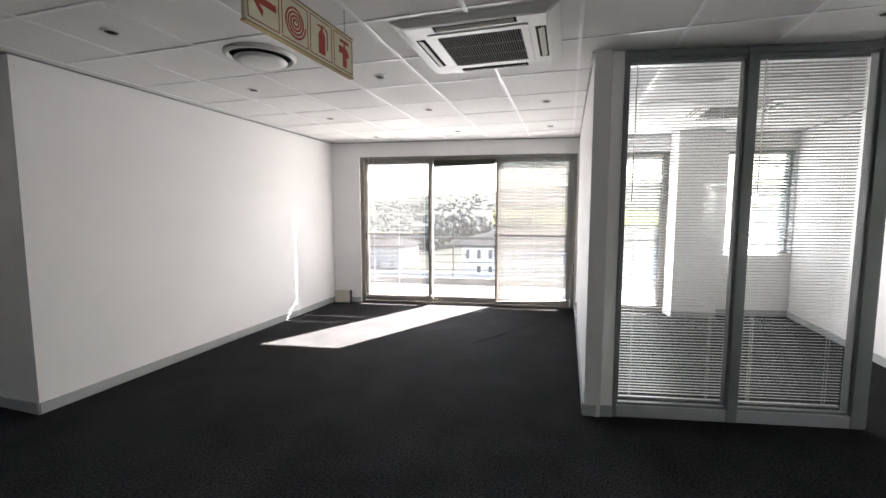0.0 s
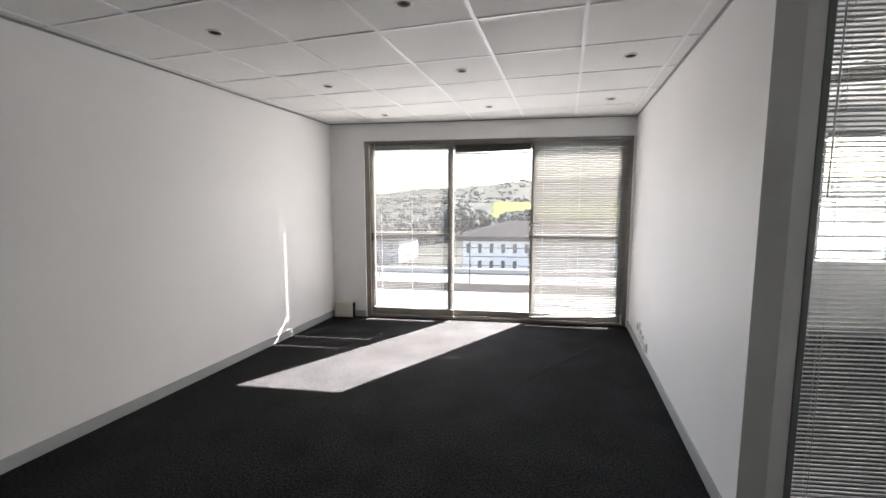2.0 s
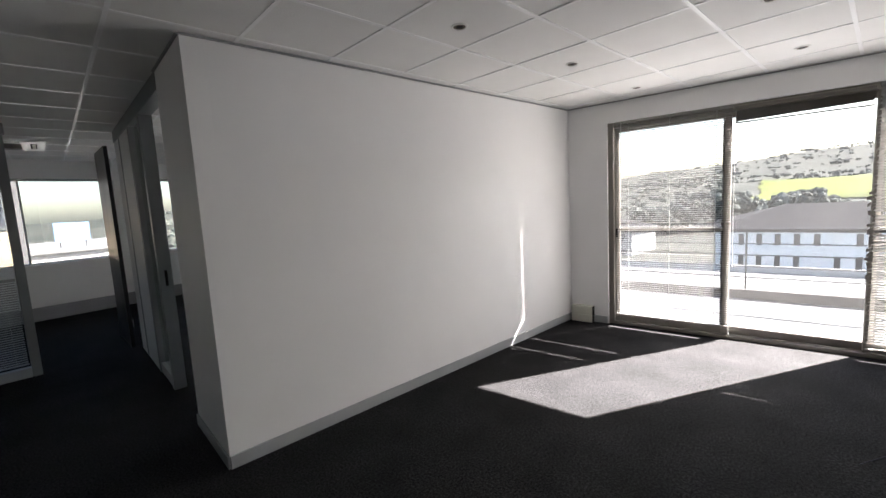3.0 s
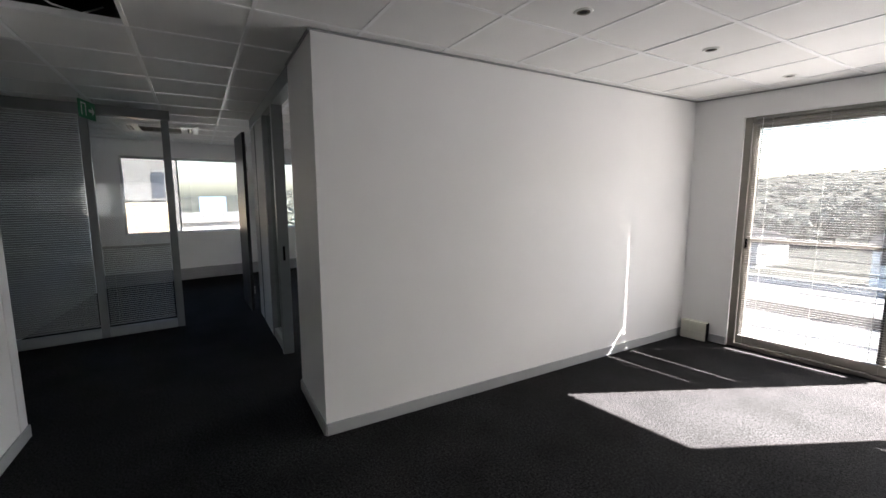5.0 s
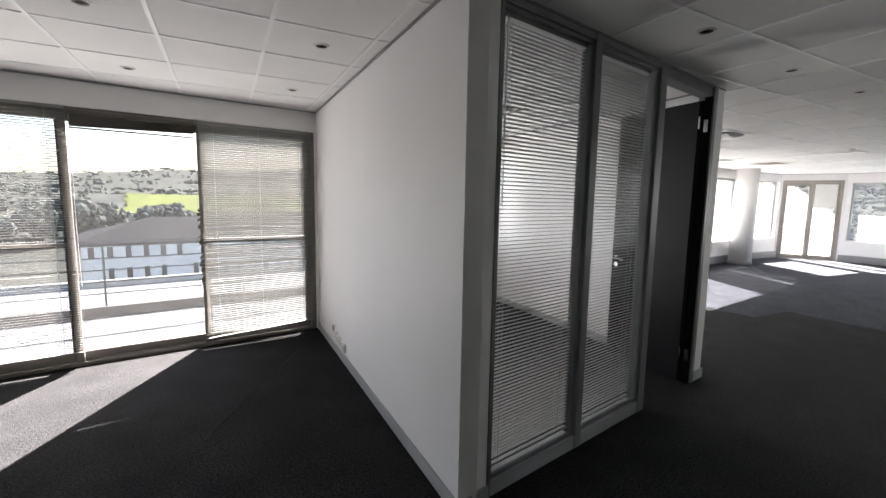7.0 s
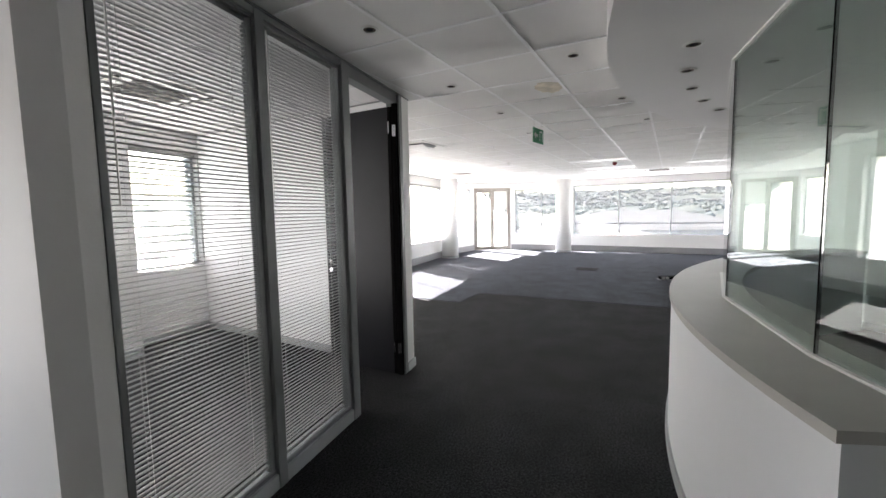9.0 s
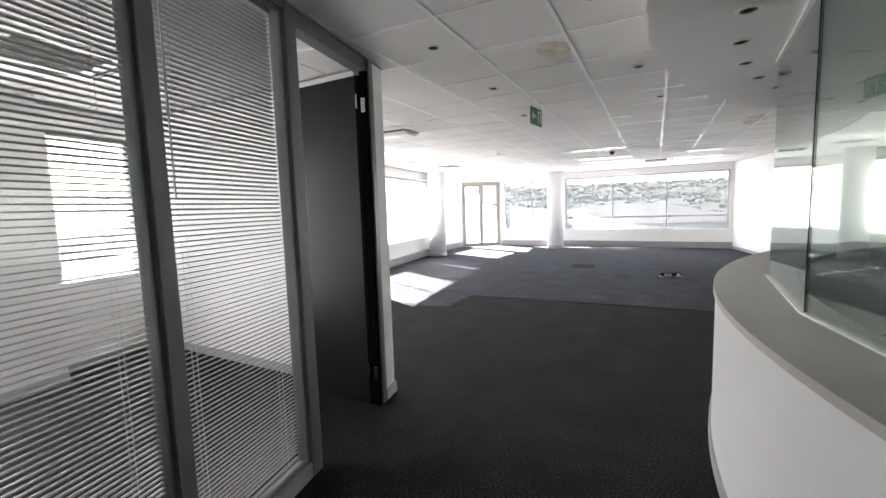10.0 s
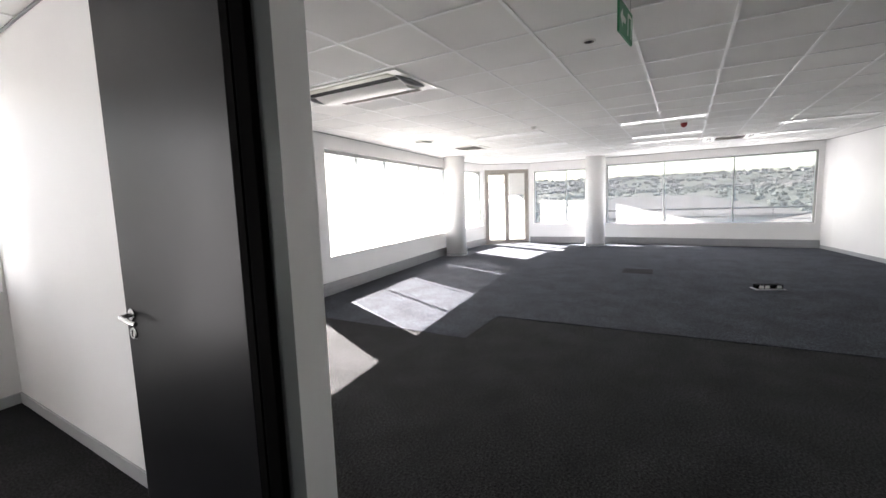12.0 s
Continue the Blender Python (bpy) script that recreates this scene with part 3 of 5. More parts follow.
def blind(m, x0, x1, ztop, zbot, label, tilt=10, pitch=0.021, mat=M_SLAT, shifts=(), sag=0.0, group="", wand=True, jitter=0.0):
    """A venetian blind: head rail, slats one by one, bottom rail, ladder cords and wand. shifts: (z, dz, turn) bends of single slats; sag: how much lower the left end hangs."""
    b = thing("venetian_blind", m, label, "blind", group)
    part("head_rail", boxes((x0, x1, -0.018, 0.018, ztop - 0.03, ztop), bevel=0.002), mat, b)
    me = slat_mesh(x1 - x0 - 0.008, radians(tilt))
    me.materials.append(mat)
    z = ztop - 0.045
    while z > zbot + 0.03:
        dz, turn = 0.0, random.uniform(-jitter, jitter)
        for a, d, t in shifts:
            if abs(z - a) < pitch / 2:
                dz, turn = d, t
        low = sag * max(0, (ztop - z) / (ztop - zbot)) ** 6
        ang = math.degrees(math.atan2(low, x1 - x0))
        shared("slat", me, b, pose(x0 + 0.004, random.uniform(-jitter, jitter) * 0.003, z + dz - low, random.uniform(-jitter, jitter) * 2, -ang + turn, 0))
        z -= pitch
    ob = part("bottom_rail", boxes((0, x1 - x0, -0.012, 0.012, -0.007, 0.007), bevel=0.002), mat, b)
    ob.matrix_basis = pose(x0, 0, zbot + 0.008 - sag, 0, -math.degrees(math.atan2(sag, x1 - x0)), 0)
    w = x1 - x0
    for f in ((0.14, 0.86) if w < 0.9 else (0.12, 0.5, 0.88)):
        for y in (-0.0135, 0.0135):
            part("ladder_cord", tube(bmesh.new(), [(x0 + w * f, y, ztop - 0.03), (x0 + w * f, y, zbot - sag * (1 - f) + 0.01)], 0.0009, 4), M_CORD, b)
    if wand:
        part("wand", tube(bmesh.new(), [(x0 + 0.06, -0.026, ztop - 0.02), (x0 + 0.055, -0.028, ztop - 0.95)], 0.0035, 6), M_PLASTIC, b)
    return b


blind(pose(0, WY + 0.012, 0), -3.2541, -2.175, 2.318, 0.125, "open aluminium venetian blind over a sliding door panel", -9, 0.0215, M_SLATW,
      shifts=((0.885, 0.0155, 0.0), (1.17, 0.0155, 0.1), (1.12, -0.004, -0.2)), jitter=0.02, group="blinds of the sliding door")
right_blind = blind(pose(0, WY + 0.012, 0), -1.19, -0.06, 2.315, 0.115, "tilted aluminium venetian blind with bent slats and a crooked bottom rail", -45, 0.0215, M_SLATT,
      shifts=((1.25, 0.017, 0.9), (1.228, -0.004, -0.2), (1.078, 0.016, 0.8), (1.055, -0.005, -0.3), (1.02, -0.006, -0.6), (0.99, -0.004, -0.4), (0.93, 0.004, 0.3), (0.85, 0.004, -0.3)), sag=0.045, jitter=0.03, group="blinds of the sliding door", wand=False)
# bent slat ends curling out past the mullion
rng_b = random.Random(3)
for k in range(78):
    z = 0.18 + 0.0262 * k + rng_b.uniform(-0.006, 0.006)
    wild = 1.0 if 0.7 < z < 1.45 else 0.25
    ln, dp = rng_b.uniform(0.012, 0.02) + wild * rng_b.uniform(0.0, 0.04), wild * rng_b.uniform(-0.035, 0.025)
    bm = bmesh.new()
    prev = None
    for i in range(5):
        f = i / 4
        p = (-1.18 - ln * f, -0.012 - 0.012 * f, z + dp * f * f)
        q = (p[0], p[1] - 0.014, p[2] - 0.012 * (1 + f))
        cur = [bm.verts.new(v) for v in (p, q, (q[0], q[1] - 0.001, q[2] - 0.001), (p[0], p[1] - 0.001, p[2] + 0.001))]
        if prev:
            for a in range(4):
                bm.faces.new((prev[a], prev[(a + 1) % 4], cur[(a + 1) % 4], cur[a]))
        else:
            bm.faces.new(cur)
        prev = cur
    bm.faces.new(prev[::-1])
    part("bent_slat_end", bm, M_SLATD, right_blind, "bent darkened slat end")
# the raised middle blind: a stack of slats under its head rail
b = thing("venetian_blind", pose(0, WY + 0.012, 0), "raised bronze venetian blind, its slats stacked askew", "blind", "blinds of the sliding door")
part("head_rail", boxes((-2.158, -1.215, -0.018, 0.018, 2.262, 2.292), bevel=0.002), M_SLATD, b)
me = slat_mesh(0.93, radians(4))
me.materials.append(M_SLATD)
for k in range(30):
    shared("slat", me, b, pose(-2.152 + random.uniform(-.004, .004), random.uniform(-.004, .004), 2.252 - 0.0034 * k, random.uniform(-3, 3), -0.06 * k, 0))
part("bottom_rail", boxes((-2.155, -1.22, -0.012, 0.012, 2.136, 2.148), bevel=0.002), M_SLATD, b)
part("lift_cord", tube(bmesh.new(), [(-2.15, -0.02, 2.26), (-2.155, -0.022, 1.3), (-2.15, -0.02, 0.75)], 0.0015, 5), M_CORD, b)
part("lift_cord", tube(bmesh.new(), [(-2.165, -0.022, 0.16), (-2.17, -0.03, 0.06), (-2.15, -0.045, 0.045), (-2.12, -0.05, 0.05)], 0.0015, 5), M_CORD, b)

# ---------------------------------------------------------------- glass-fronted office
GP = pose(0, 3.848, 0, 0, 0, 2.3)      # the partition stands slightly askew
gp = thing("wall_partition", GP, "grey-framed glass office partition with white end post", "partition", kind="structure")
bar(gp, -0.342, -0.262, 0.003, 0.1, 0.0, H - 0.005, "end_post", M_WALL, 0.002)
bar(gp, -0.260, -0.232, 0.0, 0.1, 0.0, 2.535, "post", M_FRAME)
bar(gp, 0.512, 0.578, 0.0, 0.1, 0.0, 2.535, "mullion", M_FRAME)
bar(gp, 1.302, 1.392, 0.0, 0.1, 0.0, 2.535, "door_post", M_FRAME)
for a, b2 in ((-0.231, 0.511), (0.579, 1.301)):
    bar(gp, a, b2, 0.004, 0.096, 0.0, 0.085, "bottom_rail", M_SKIRT)
    bar(gp, a, b2, 0.004, 0.096, 2.50, 2.535, "top_rail", M_FRAME)
    for z0, z1 in ((0.086, 0.104), (2.482, 2.499)):
        bar(gp, a, b2, 0.02, 0.045, z0, z1, "glazing_bead", M_FRAME, 0.002)
    bar(gp, a, a + 0.012, 0.02, 0.045, 0.105, 2.481, "glazing_bead", M_FRAME, 0.002)
    bar(gp, b2 - 0.012, b2, 0.02, 0.045, 0.105, 2.481, "glazing_bead", M_FRAME, 0.002)
    pane(gp, a + 0.01, b2 - 0.01, 0.05, 0.1, 2.485, M_PGLASS)
bar(gp, -0.26, 2.44, -0.004, 0.104, 2.536, H - 0.004, "header", M_FRAME, 0.002)
# door frame on the hinge side
bar(gp, 1.394, 1.412, 0.018, 0.09, 0.0, 2.44, "door_stop", M_FRAME, 0.002)
bar(gp, 1.394, 2.198, 0.01, 0.1, 2.455, 2.535, "door_head", M_FRAME)
bar(gp, 2.2, 2.262, -0.012, 0.112, 0.0, 2.534, "door_jamb", M_FRAME, 0.006)
# this stop is black to put the shadow of the hinge gap into its colour
bar(gp, 2.170, 2.199, 0.0, 0.052, 0.0, 2.454, "door_stop", M_BLACK, 0.004)
for z in (0.2, 2.17):
    hinge = bar(gp, 2.1665, 2.1695, 0.012, 0.044, z, z + 0.1, "hinge", M_CHROME, 0.001)
    for dz in (0.02, 0.05, 0.08):
        part("screw", boxes((2.1650, 2.1664, 0.025, 0.031, z + dz - 0.003, z + dz + 0.003)), M_BLACK, hinge)
bar(gp, 2.264, 2.44, 0.002, 0.1, 0.0, H - 0.005, "end_post", M_WALL, 0.002)
bar(gp, 2.264, 2.443, -0.016, 0.0, 0.002, 0.085, "baseboard", M_SKIRT, 0.002)
bar(gp, -0.46, -0.262, -0.014, -0.001, 0.002, 0.085, "baseboard", M_SKIRT, 0.002)
blind(GP @ pose(0, 0.075, 0), -0.224, 0.505, 2.495, 0.115, "lowered aluminium venetian blind behind office glass", -6, 0.021, M_SLATG, group="blinds of the glass office")
blind(GP @ pose(0, 0.075, 0), 0.585, 1.27, 2.495, 0.115, "lowered aluminium venetian blind behind office glass", -14, 0.021, M_SLATG, group="blinds of the glass office")

blind(pose(0, WY + 0.04, 0), 2.01, 2.835, 2.30, 0.90, "lowered venetian blind at an office window", -6, 0.0235, M_SLATT, group="office window blinds", wand=False)
blind(pose(0, WY + 0.015, 0), 0.49, 1.16, 2.30, 0.14, "lowered venetian blind over a glazed office door", -8, 0.0235, M_SLATW, group="office window blinds", wand=False)

# the open office door
door = thing("door_2", GP @ pose(2.195, 0.085, 0, 0, 0, 78.7), "dark charcoal flush office door standing open", "door", kind="structure")
part("door_leaf", boxes((0.004, 0.80, -0.02, 0.02, 0.008, 2.43), bevel=0.002), M_DOOR, door)
# black filler: the dark door edge and the shade in the gap together
part("hinge_edge_shade", boxes((-0.03, 0.003, -0.019, 0.019, 0.01, 2.428)), M_BLACK, door)
for z in (0.22, 2.2):
    hg = part("hinge", tube(bmesh.new(), [(-0.012, 0.026, z), (-0.012, 0.026, z + 0.1)], 0.008, 10), M_CHROME, door)
    part("hinge_leaf", boxes((-0.0135, -0.0125, -0.016, 0.018, z, z + 0.1)), M_CHROME, hg)
    bar(gp, 2.190, 2.1995, 0.055, 0.085, z - 0.01, z + 0.13, "hinge_plate", M_CHROME, 0.001)
for s in (1, -1):
    bm = bmesh.new()
    lathe(bm, [(0.0, 0.0), (0.026, 0.0), (0.026, 0.006), (0.022, 0.009), (0.0, 0.009)], 20, pose(0.745, 0.0205 * s, 1.02, -90 * s, 0, 0))
    rose = part("handle_rose", bm, M_CHROME, door)
    bm = bmesh.new()
    tube(bm, [(0.745, 0.029 * s, 1.02), (0.745, 0.055 * s, 1.02), (0.74, 0.064 * s, 1.02), (0.72, 0.068 * s, 1.018), (0.66, 0.066 * s, 1.01), (0.625, 0.062 * s, 1.006)], 0.0085, 10)
    part("lever", bm, M_CHROME, rose)
    bm = bmesh.new()
    lathe(bm, [(0.0, 0.0), (0.025, 0.0), (0.025, 0.005), (0.021, 0.008), (0.0, 0.008)], 20, pose(0.745, 0.0205 * s, 0.945, -90 * s, 0, 0))
    plate = part("keyhole_plate", bm, M_CHROME, door)
    part("keyhole", boxes((0.741, 0.749, 0.0287 * s - 0.0005, 0.0287 * s + 0.0005, 0.932, 0.958)), M_BLACK, plate)

# ---------------------------------------------------------------- corridor glass fronts
cp = thing("wall_corridor_glass", pose(-7.72, 2.82, 0, 0, 0, 90 - 7.8 + 5), "grey-framed glass office front across the corridor", "partition", kind="structure")
bar(cp, -1.62, 0.03, -0.004, 0.084, 2.44, H - 0.004, "header", M_FRAME, 0.003)
for x in (-1.62, -0.78, -0.06):
    bar(cp, x, x + 0.075, 0.0, 0.08, 0.0, 2.439, "post", M_FRAME)
for a, b2 in ((-1.544, -0.781), (-0.704, -0.061)):
    bar(cp, a, b2, 0.003, 0.077, 0.0, 0.1, "bottom_rail", M_SKIRT)
    pane(cp, a, b2, 0.04, 0.1, 2.438, M_PGLASS)
m = pose(-7.72, 2.82, 0, 0, 0, 90 - 7.8 + 5)
blind(m @ pose(0, 0.07, 0), -1.53, -0.79, 2.43, 0.12, "lowered blind behind corridor office glass", 40, 0.0235, group="corridor office blinds", wand=False)
blind(m @ pose(0, 0.07, 0), -0.70, -0.07, 1.02, 0.12, "half-lowered blind behind corridor office glass", 20, 0.0235, group="corridor office blinds", wand=False)
wall("wall_corridor_inner", (-7.95, 1.25), (-10.9, 2.0), 0.0, H + 0.02, 0.1)

m, LC = along(CW1, CR1)
sg = thing("wall_corridor_offices", m, "row of grey-framed glazed office fronts along the corridor", "partition", kind="structure")
bar(sg, 0.002, LC, -0.1, 0.004, 2.42, H - 0.004, "header", M_FRAME, 0.003)
for x in (0.86, 1.48, 2.18):
    bar(sg, x, x + 0.07, -0.1, 0.0, 0.0, 2.419, "post", M_FRAME)
for a, b2 in ((0.931, 1.479),):
    bar(sg, a, b2, -0.09, -0.01, 0.0, 0.1, "bottom_rail", M_SKIRT)
    pane(sg, a, b2, -0.05, 0.1, 2.418, M_PGLASS)
bar(sg, 1.551, LC, -0.098, -0.004, 0.0, 2.418, "infill_panel", M_WALL, 0.002)
d3 = thing("door_3", m @ pose(0.03, -0.13, 0, 0, 0, -88), "dark flush office door standing open", "door", kind="structure")
part("door_leaf", boxes((0.004, 0.62, -0.02, 0.02, 0.008, 2.40), bevel=0.002), M_PANEL, d3)
bar(sg, 0.845, 0.859, -0.06, -0.04, 0.95, 1.09, "strike_plate", M_BLACK, 0.001)
part("door_handle", tube(bmesh.new(), [(0.57, -0.02, 1.02), (0.57, -0.06, 1.02), (0.47, -0.065, 1.015)], 0.009, 8), M_BLACK, d3)

d4 = thing("door_4", pose(-7.86, 3.66, 0, 0, 0, 174), "dark flush door standing open at the corridor end", "door", kind="structure")
part("door_leaf", boxes((0.004, 0.80, -0.02, 0.02, 0.008, 2.40), bevel=0.002), M_DOOR, d4)
for z in (0.25, 1.9, 2.15):
    part("hinge", tube(bmesh.new(), [(0.0, -0.024, z), (0.0, -0.024, z + 0.1)], 0.008, 8), M_CHROME, d4)

# ---------------------------------------------------------------- reception counter
CC, CR = Vector((1.3, -3.15)), 5.0


def arc(r, a):
    return CC.x + r * math.sin(a), CC.y + r * math.cos(a)


def ring(bm, r0, r1, z0, z1, a0, a1, n=72, mi=0):
    """A curved slab between two radii."""
    loops = []
    for i in range(n + 1):
        a = a0 + (a1 - a0) * i / n
        loops.append([bm.verts.new((*arc(r, a), z)) for r, z in ((r0, z0), (r1, z0), (r1, z1), (r0, z1))])
    for p, q in zip(loops, loops[1:]):
        for k in range(4):
            bm.faces.new((p[k], p[(k + 1) % 4], q[(k + 1) % 4], q[k])).material_index = mi
    bm.faces.new(loops[0][::-1])
    bm.faces.new(loops[-1])
    return bm


A0, A1 = -0.25, 1.0
counter = thing("reception_counter", pose(0, 0, 0), "curved white reception counter with a grey top", "counter")
part("body", ring(bmesh.new(), CR - 0.42, CR - 0.012, 0.0, 0.915, A0, A1), M_COUNTER, counter, smooth=False)
part("worktop", ring(bmesh.new(), CR - 0.44, CR, 0.916, 0.95, A0, A1), M_TOP, counter, "matt grey curved top")
part("skirting", ring(bmesh.new(), CR - 0.011, CR + 0.002, 0.002, 0.075, A0, A1), M_SKIRT, counter)
# glass screen on the counter, in straight panes
GA = [0.3275, 0.094, -0.135, -0.24]
scr = thing("glass_screen", pose(0, 0, 0), "faceted green-tinted frameless glass screen on the counter", "glass screen")
for k, (a, b2) in enumerate(zip(GA, GA[1:])):
    R = 4.7
    m, ln = along(arc(R, a), arc(R, b2))
    p = part("pane", boxes((0.004, ln - 0.004, -0.005, 0.005, 0.962, 2.335)), M_GGLASS, scr)
    p.matrix_basis = m
    p.visible_shadow = False
    for z0, z1, nm in ((0.951, 0.961, "bottom_channel"), (2.336, 2.349, "top_channel")):
        c = part(nm, boxes((0.0, ln, -0.022, 0.022, z0, z1), bevel=0.002), M_PLASTIC, scr)
        c.matrix_basis = m
    if k:
        j = part("joint_seal", boxes((-0.003, 0.003, -0.006, 0.006, 0.962, 2.335)), M_BLACK, scr)
        j.matrix_basis = m
# round bulkhead over the counter
bm = bmesh.new()
lathe(bm, [(0.0, 2.35), (4.5, 2.35), (4.5, H + 0.01), (0.0, H + 0.01)], 128, Matrix.Translation((1.2, -2.27, 0)))
tagged(mesh_ob("ceiling_bulkhead", bm, M_WALL), "round white plaster bulkhead over the reception counter", "ceiling", kind="structure")

# ---------------------------------------------------------------- columns, trunking
def column(x, y, r):
    bm = lathe(bmesh.new(), [(r, 0.0), (r, H + 0.01)], 40)
    c = mesh_ob("column", bm, M_WALL)
    for p in c.data.polygons:
        p.use_smooth = len(p.vertices) == 4
    c.matrix_basis = pose(x, y, 0)
    tagged(c, "round white plastered concrete column", "column", "columns of the open office")
    bm = lathe(bmesh.new(), [(r + 0.001, 0.008), (r + 0.014, 0.008), (r + 0.014, 0.08), (r + 0.001, 0.08)], 40)
    part("skirting", bm, M_SKIRT, c)


column(11.55, 6.85, 0.265)
column(14.08, 3.51, 0.265)


def trunking(p0, p1, h=0.2, d=0.06):
    m, ln = along(p0, p1)
    t = thing("power_trunking", m, "grey three-channel skirting trunking under the windows", "trunking", "trunking under the windows")
    part("back", boxes((0, ln, -d + 0.012, -0.001, 0.006, h), bevel=0.002), M_TRUNK, t)
    for k in range(3):
        part("cover", boxes((0, ln, -d, -d + 0.0115, 0.012 + k * 0.064, 0.068 + k * 0.064), bevel=0.002), M_TRUNK, t)
    return t


trunking((2.99, WY), F1)
trunking(F1, F2)
trunking(F3, F4)
trunking(F4, F5)
trunking((-11.0, 1.4), (-11.0, 6.9), 0.22)

# ---------------------------------------------------------------- ceiling fixtures
def fixture(name, x, y, label, category, group="", z=H, turn=-7.8):
    return thing(name, pose(x, y, z, 0, 0, turn), label, category, group)


def downlight(x, y, z=H, group="recessed downlights"):
    d = fixture("downlight", x, y, "small white recessed ceiling downlight, switched off", "downlight", group, z)
    part("rim", lathe(bmesh.new(), [(0.036, 0.004), (0.036, -0.004), (0.04, -0.007), (0.049, -0.004), (0.051, -0.0005), (0.051, 0.004)], 24), M_PLASTIC, d)
    part("reflector", lathe(bmesh.new(), [(0.0355, -0.0035), (0.028, -0.001), (0.0, -0.0008)], 20), M_LAMP, d, "dull gold reflector")
    part("lamp", lathe(bmesh.new(), [(0.021, -0.0012), (0.021, -0.004), (0.0, -0.0045)], 16), M_GRILLE, d, "dark lamp face")
    return d


first = downlight(-3.27, 4.31)
for x, y in ((-2.05, 4.12), (-3.08, 5.515), (-1.867, 5.26), (-0.665, 5.1), (-2.925, 6.75), (-1.705, 6.51), (-0.5, 6.35), (-3.39, 3.07),
             (1.0, 3.5), (2.22, 3.44), (3.36, 3.28), (4.66, 3.19), (1.9, 2.44), (3.25, 2.08), (4.4, 1.76)):
    copy_thing(first, pose(x, y, H, 0, 0, -7.8))
for k in range(9):
    a = 0.05 + 0.115 * k
    x, y = 1.2 + 4.08 * math.sin(a), -2.27 + 4.08 * math.cos(a)
    copy_thing(first, pose(x, y, 2.35, 0, 0, 0))


FLAT = Matrix.Diagonal((1, 1, 0.6, 1))


def cassette(x, y, s=0.95, turn=-7.8):
    """A four-way ceiling air conditioner: panel, intake grille with bars, four outlet slots with flaps."""
    c = fixture("air_conditioner", x, y, "white four-way ceiling cassette air conditioner", "air conditioner", "ceiling air conditioners", turn=turn)
    c.matrix_basis = c.matrix_basis @ FLAT
    h = s / 2
    bm = bmesh.new()
    lo, hi = [], []
    for sx, sy in ((-1, -1), (1, -1), (1, 1), (-1, 1)):
        lo.append(bm.verts.new((sx * (h - 0.07), sy * (h - 0.07), -0.045)))
        hi.append(bm.verts.new((sx * h, sy * h, -0.006)))
    base = [bm.verts.new((v.co.x, v.co.y, 0.004)) for v in hi]
    bm.faces.new(lo)
    for a in range(4):
        b2 = (a + 1) % 4
        bm.faces.new((hi[a], hi[b2], lo[b2], lo[a]))
        bm.faces.new((base[a], base[b2], hi[b2], hi[a]))
    bm.faces.new(base[::-1])
    bmesh.ops.bevel(bm, geom=bm.edges[:], offset=0.008, segments=2, affect="EDGES")
    part("panel", bm, M_PLASTIC, c, smooth=False)
    g = 0.25
    gf = part("grille_frame", boxes((-g - .045, g + .045, -g - .045, -g, -0.056, -0.0452), (-g - .045, g + .045, g, g + .045, -0.056, -0.0452), (-g - .045, -g, -g + .0005, g - .0005, -0.056, -0.0452), (g, g + .045, -g + .0005, g - .0005, -0.056, -0.0452), bevel=0.003), M_PLASTIC, c)
    part("filter", boxes((-g, g, -g, g, -0.047, -0.0452)), M_GRILLE, gf)
    n = 34
    bar_mesh = part("grille_bar", boxes((-0.001, 0.001, -g, g, -0.0555, -0.0472)), M_GREYBAR, gf)
    bar_mesh.matrix_basis = pose(-g + g / n, 0, 0)
    for k in range(1, n):
        shared("grille_bar", bar_mesh.data, gf, pose(-g + (k + 0.5) * 2 * g / n, 0, 0))
    for p in (-g / 3, g / 3):
        part("cross_bar", boxes((-g, g, p - 0.004, p + 0.004, -0.056, -0.0546)), M_GREYBAR, gf)
    for k in range(4):
        r = pose(0, 0, 0, 0, 0, 90 * k)
        sl = part("outlet", boxes((-0.24, 0.24, h - 0.145, h - 0.085, -0.0462, -0.0452)), M_GRILLE, c)
        sl.matrix_basis = r
        bm = boxes((-0.225, 0.225, -0.018, 0.018, -0.003, 0.003), bevel=0.002)
        fl = part("flap", bm, M_CREAM, sl)
        fl.matrix_basis = pose(0, h - 0.112, -0.052, 28, 0, 0)
    return c


ac = cassette(-1.18, 3.6)
for x, y in ((9.9, 5.88), (11.75, 0.8), (1.3, 5.75), (-9.3, 2.9)):
    copy_thing(ac, pose(x, y, H, 0, 0, -7.8) @ FLAT)


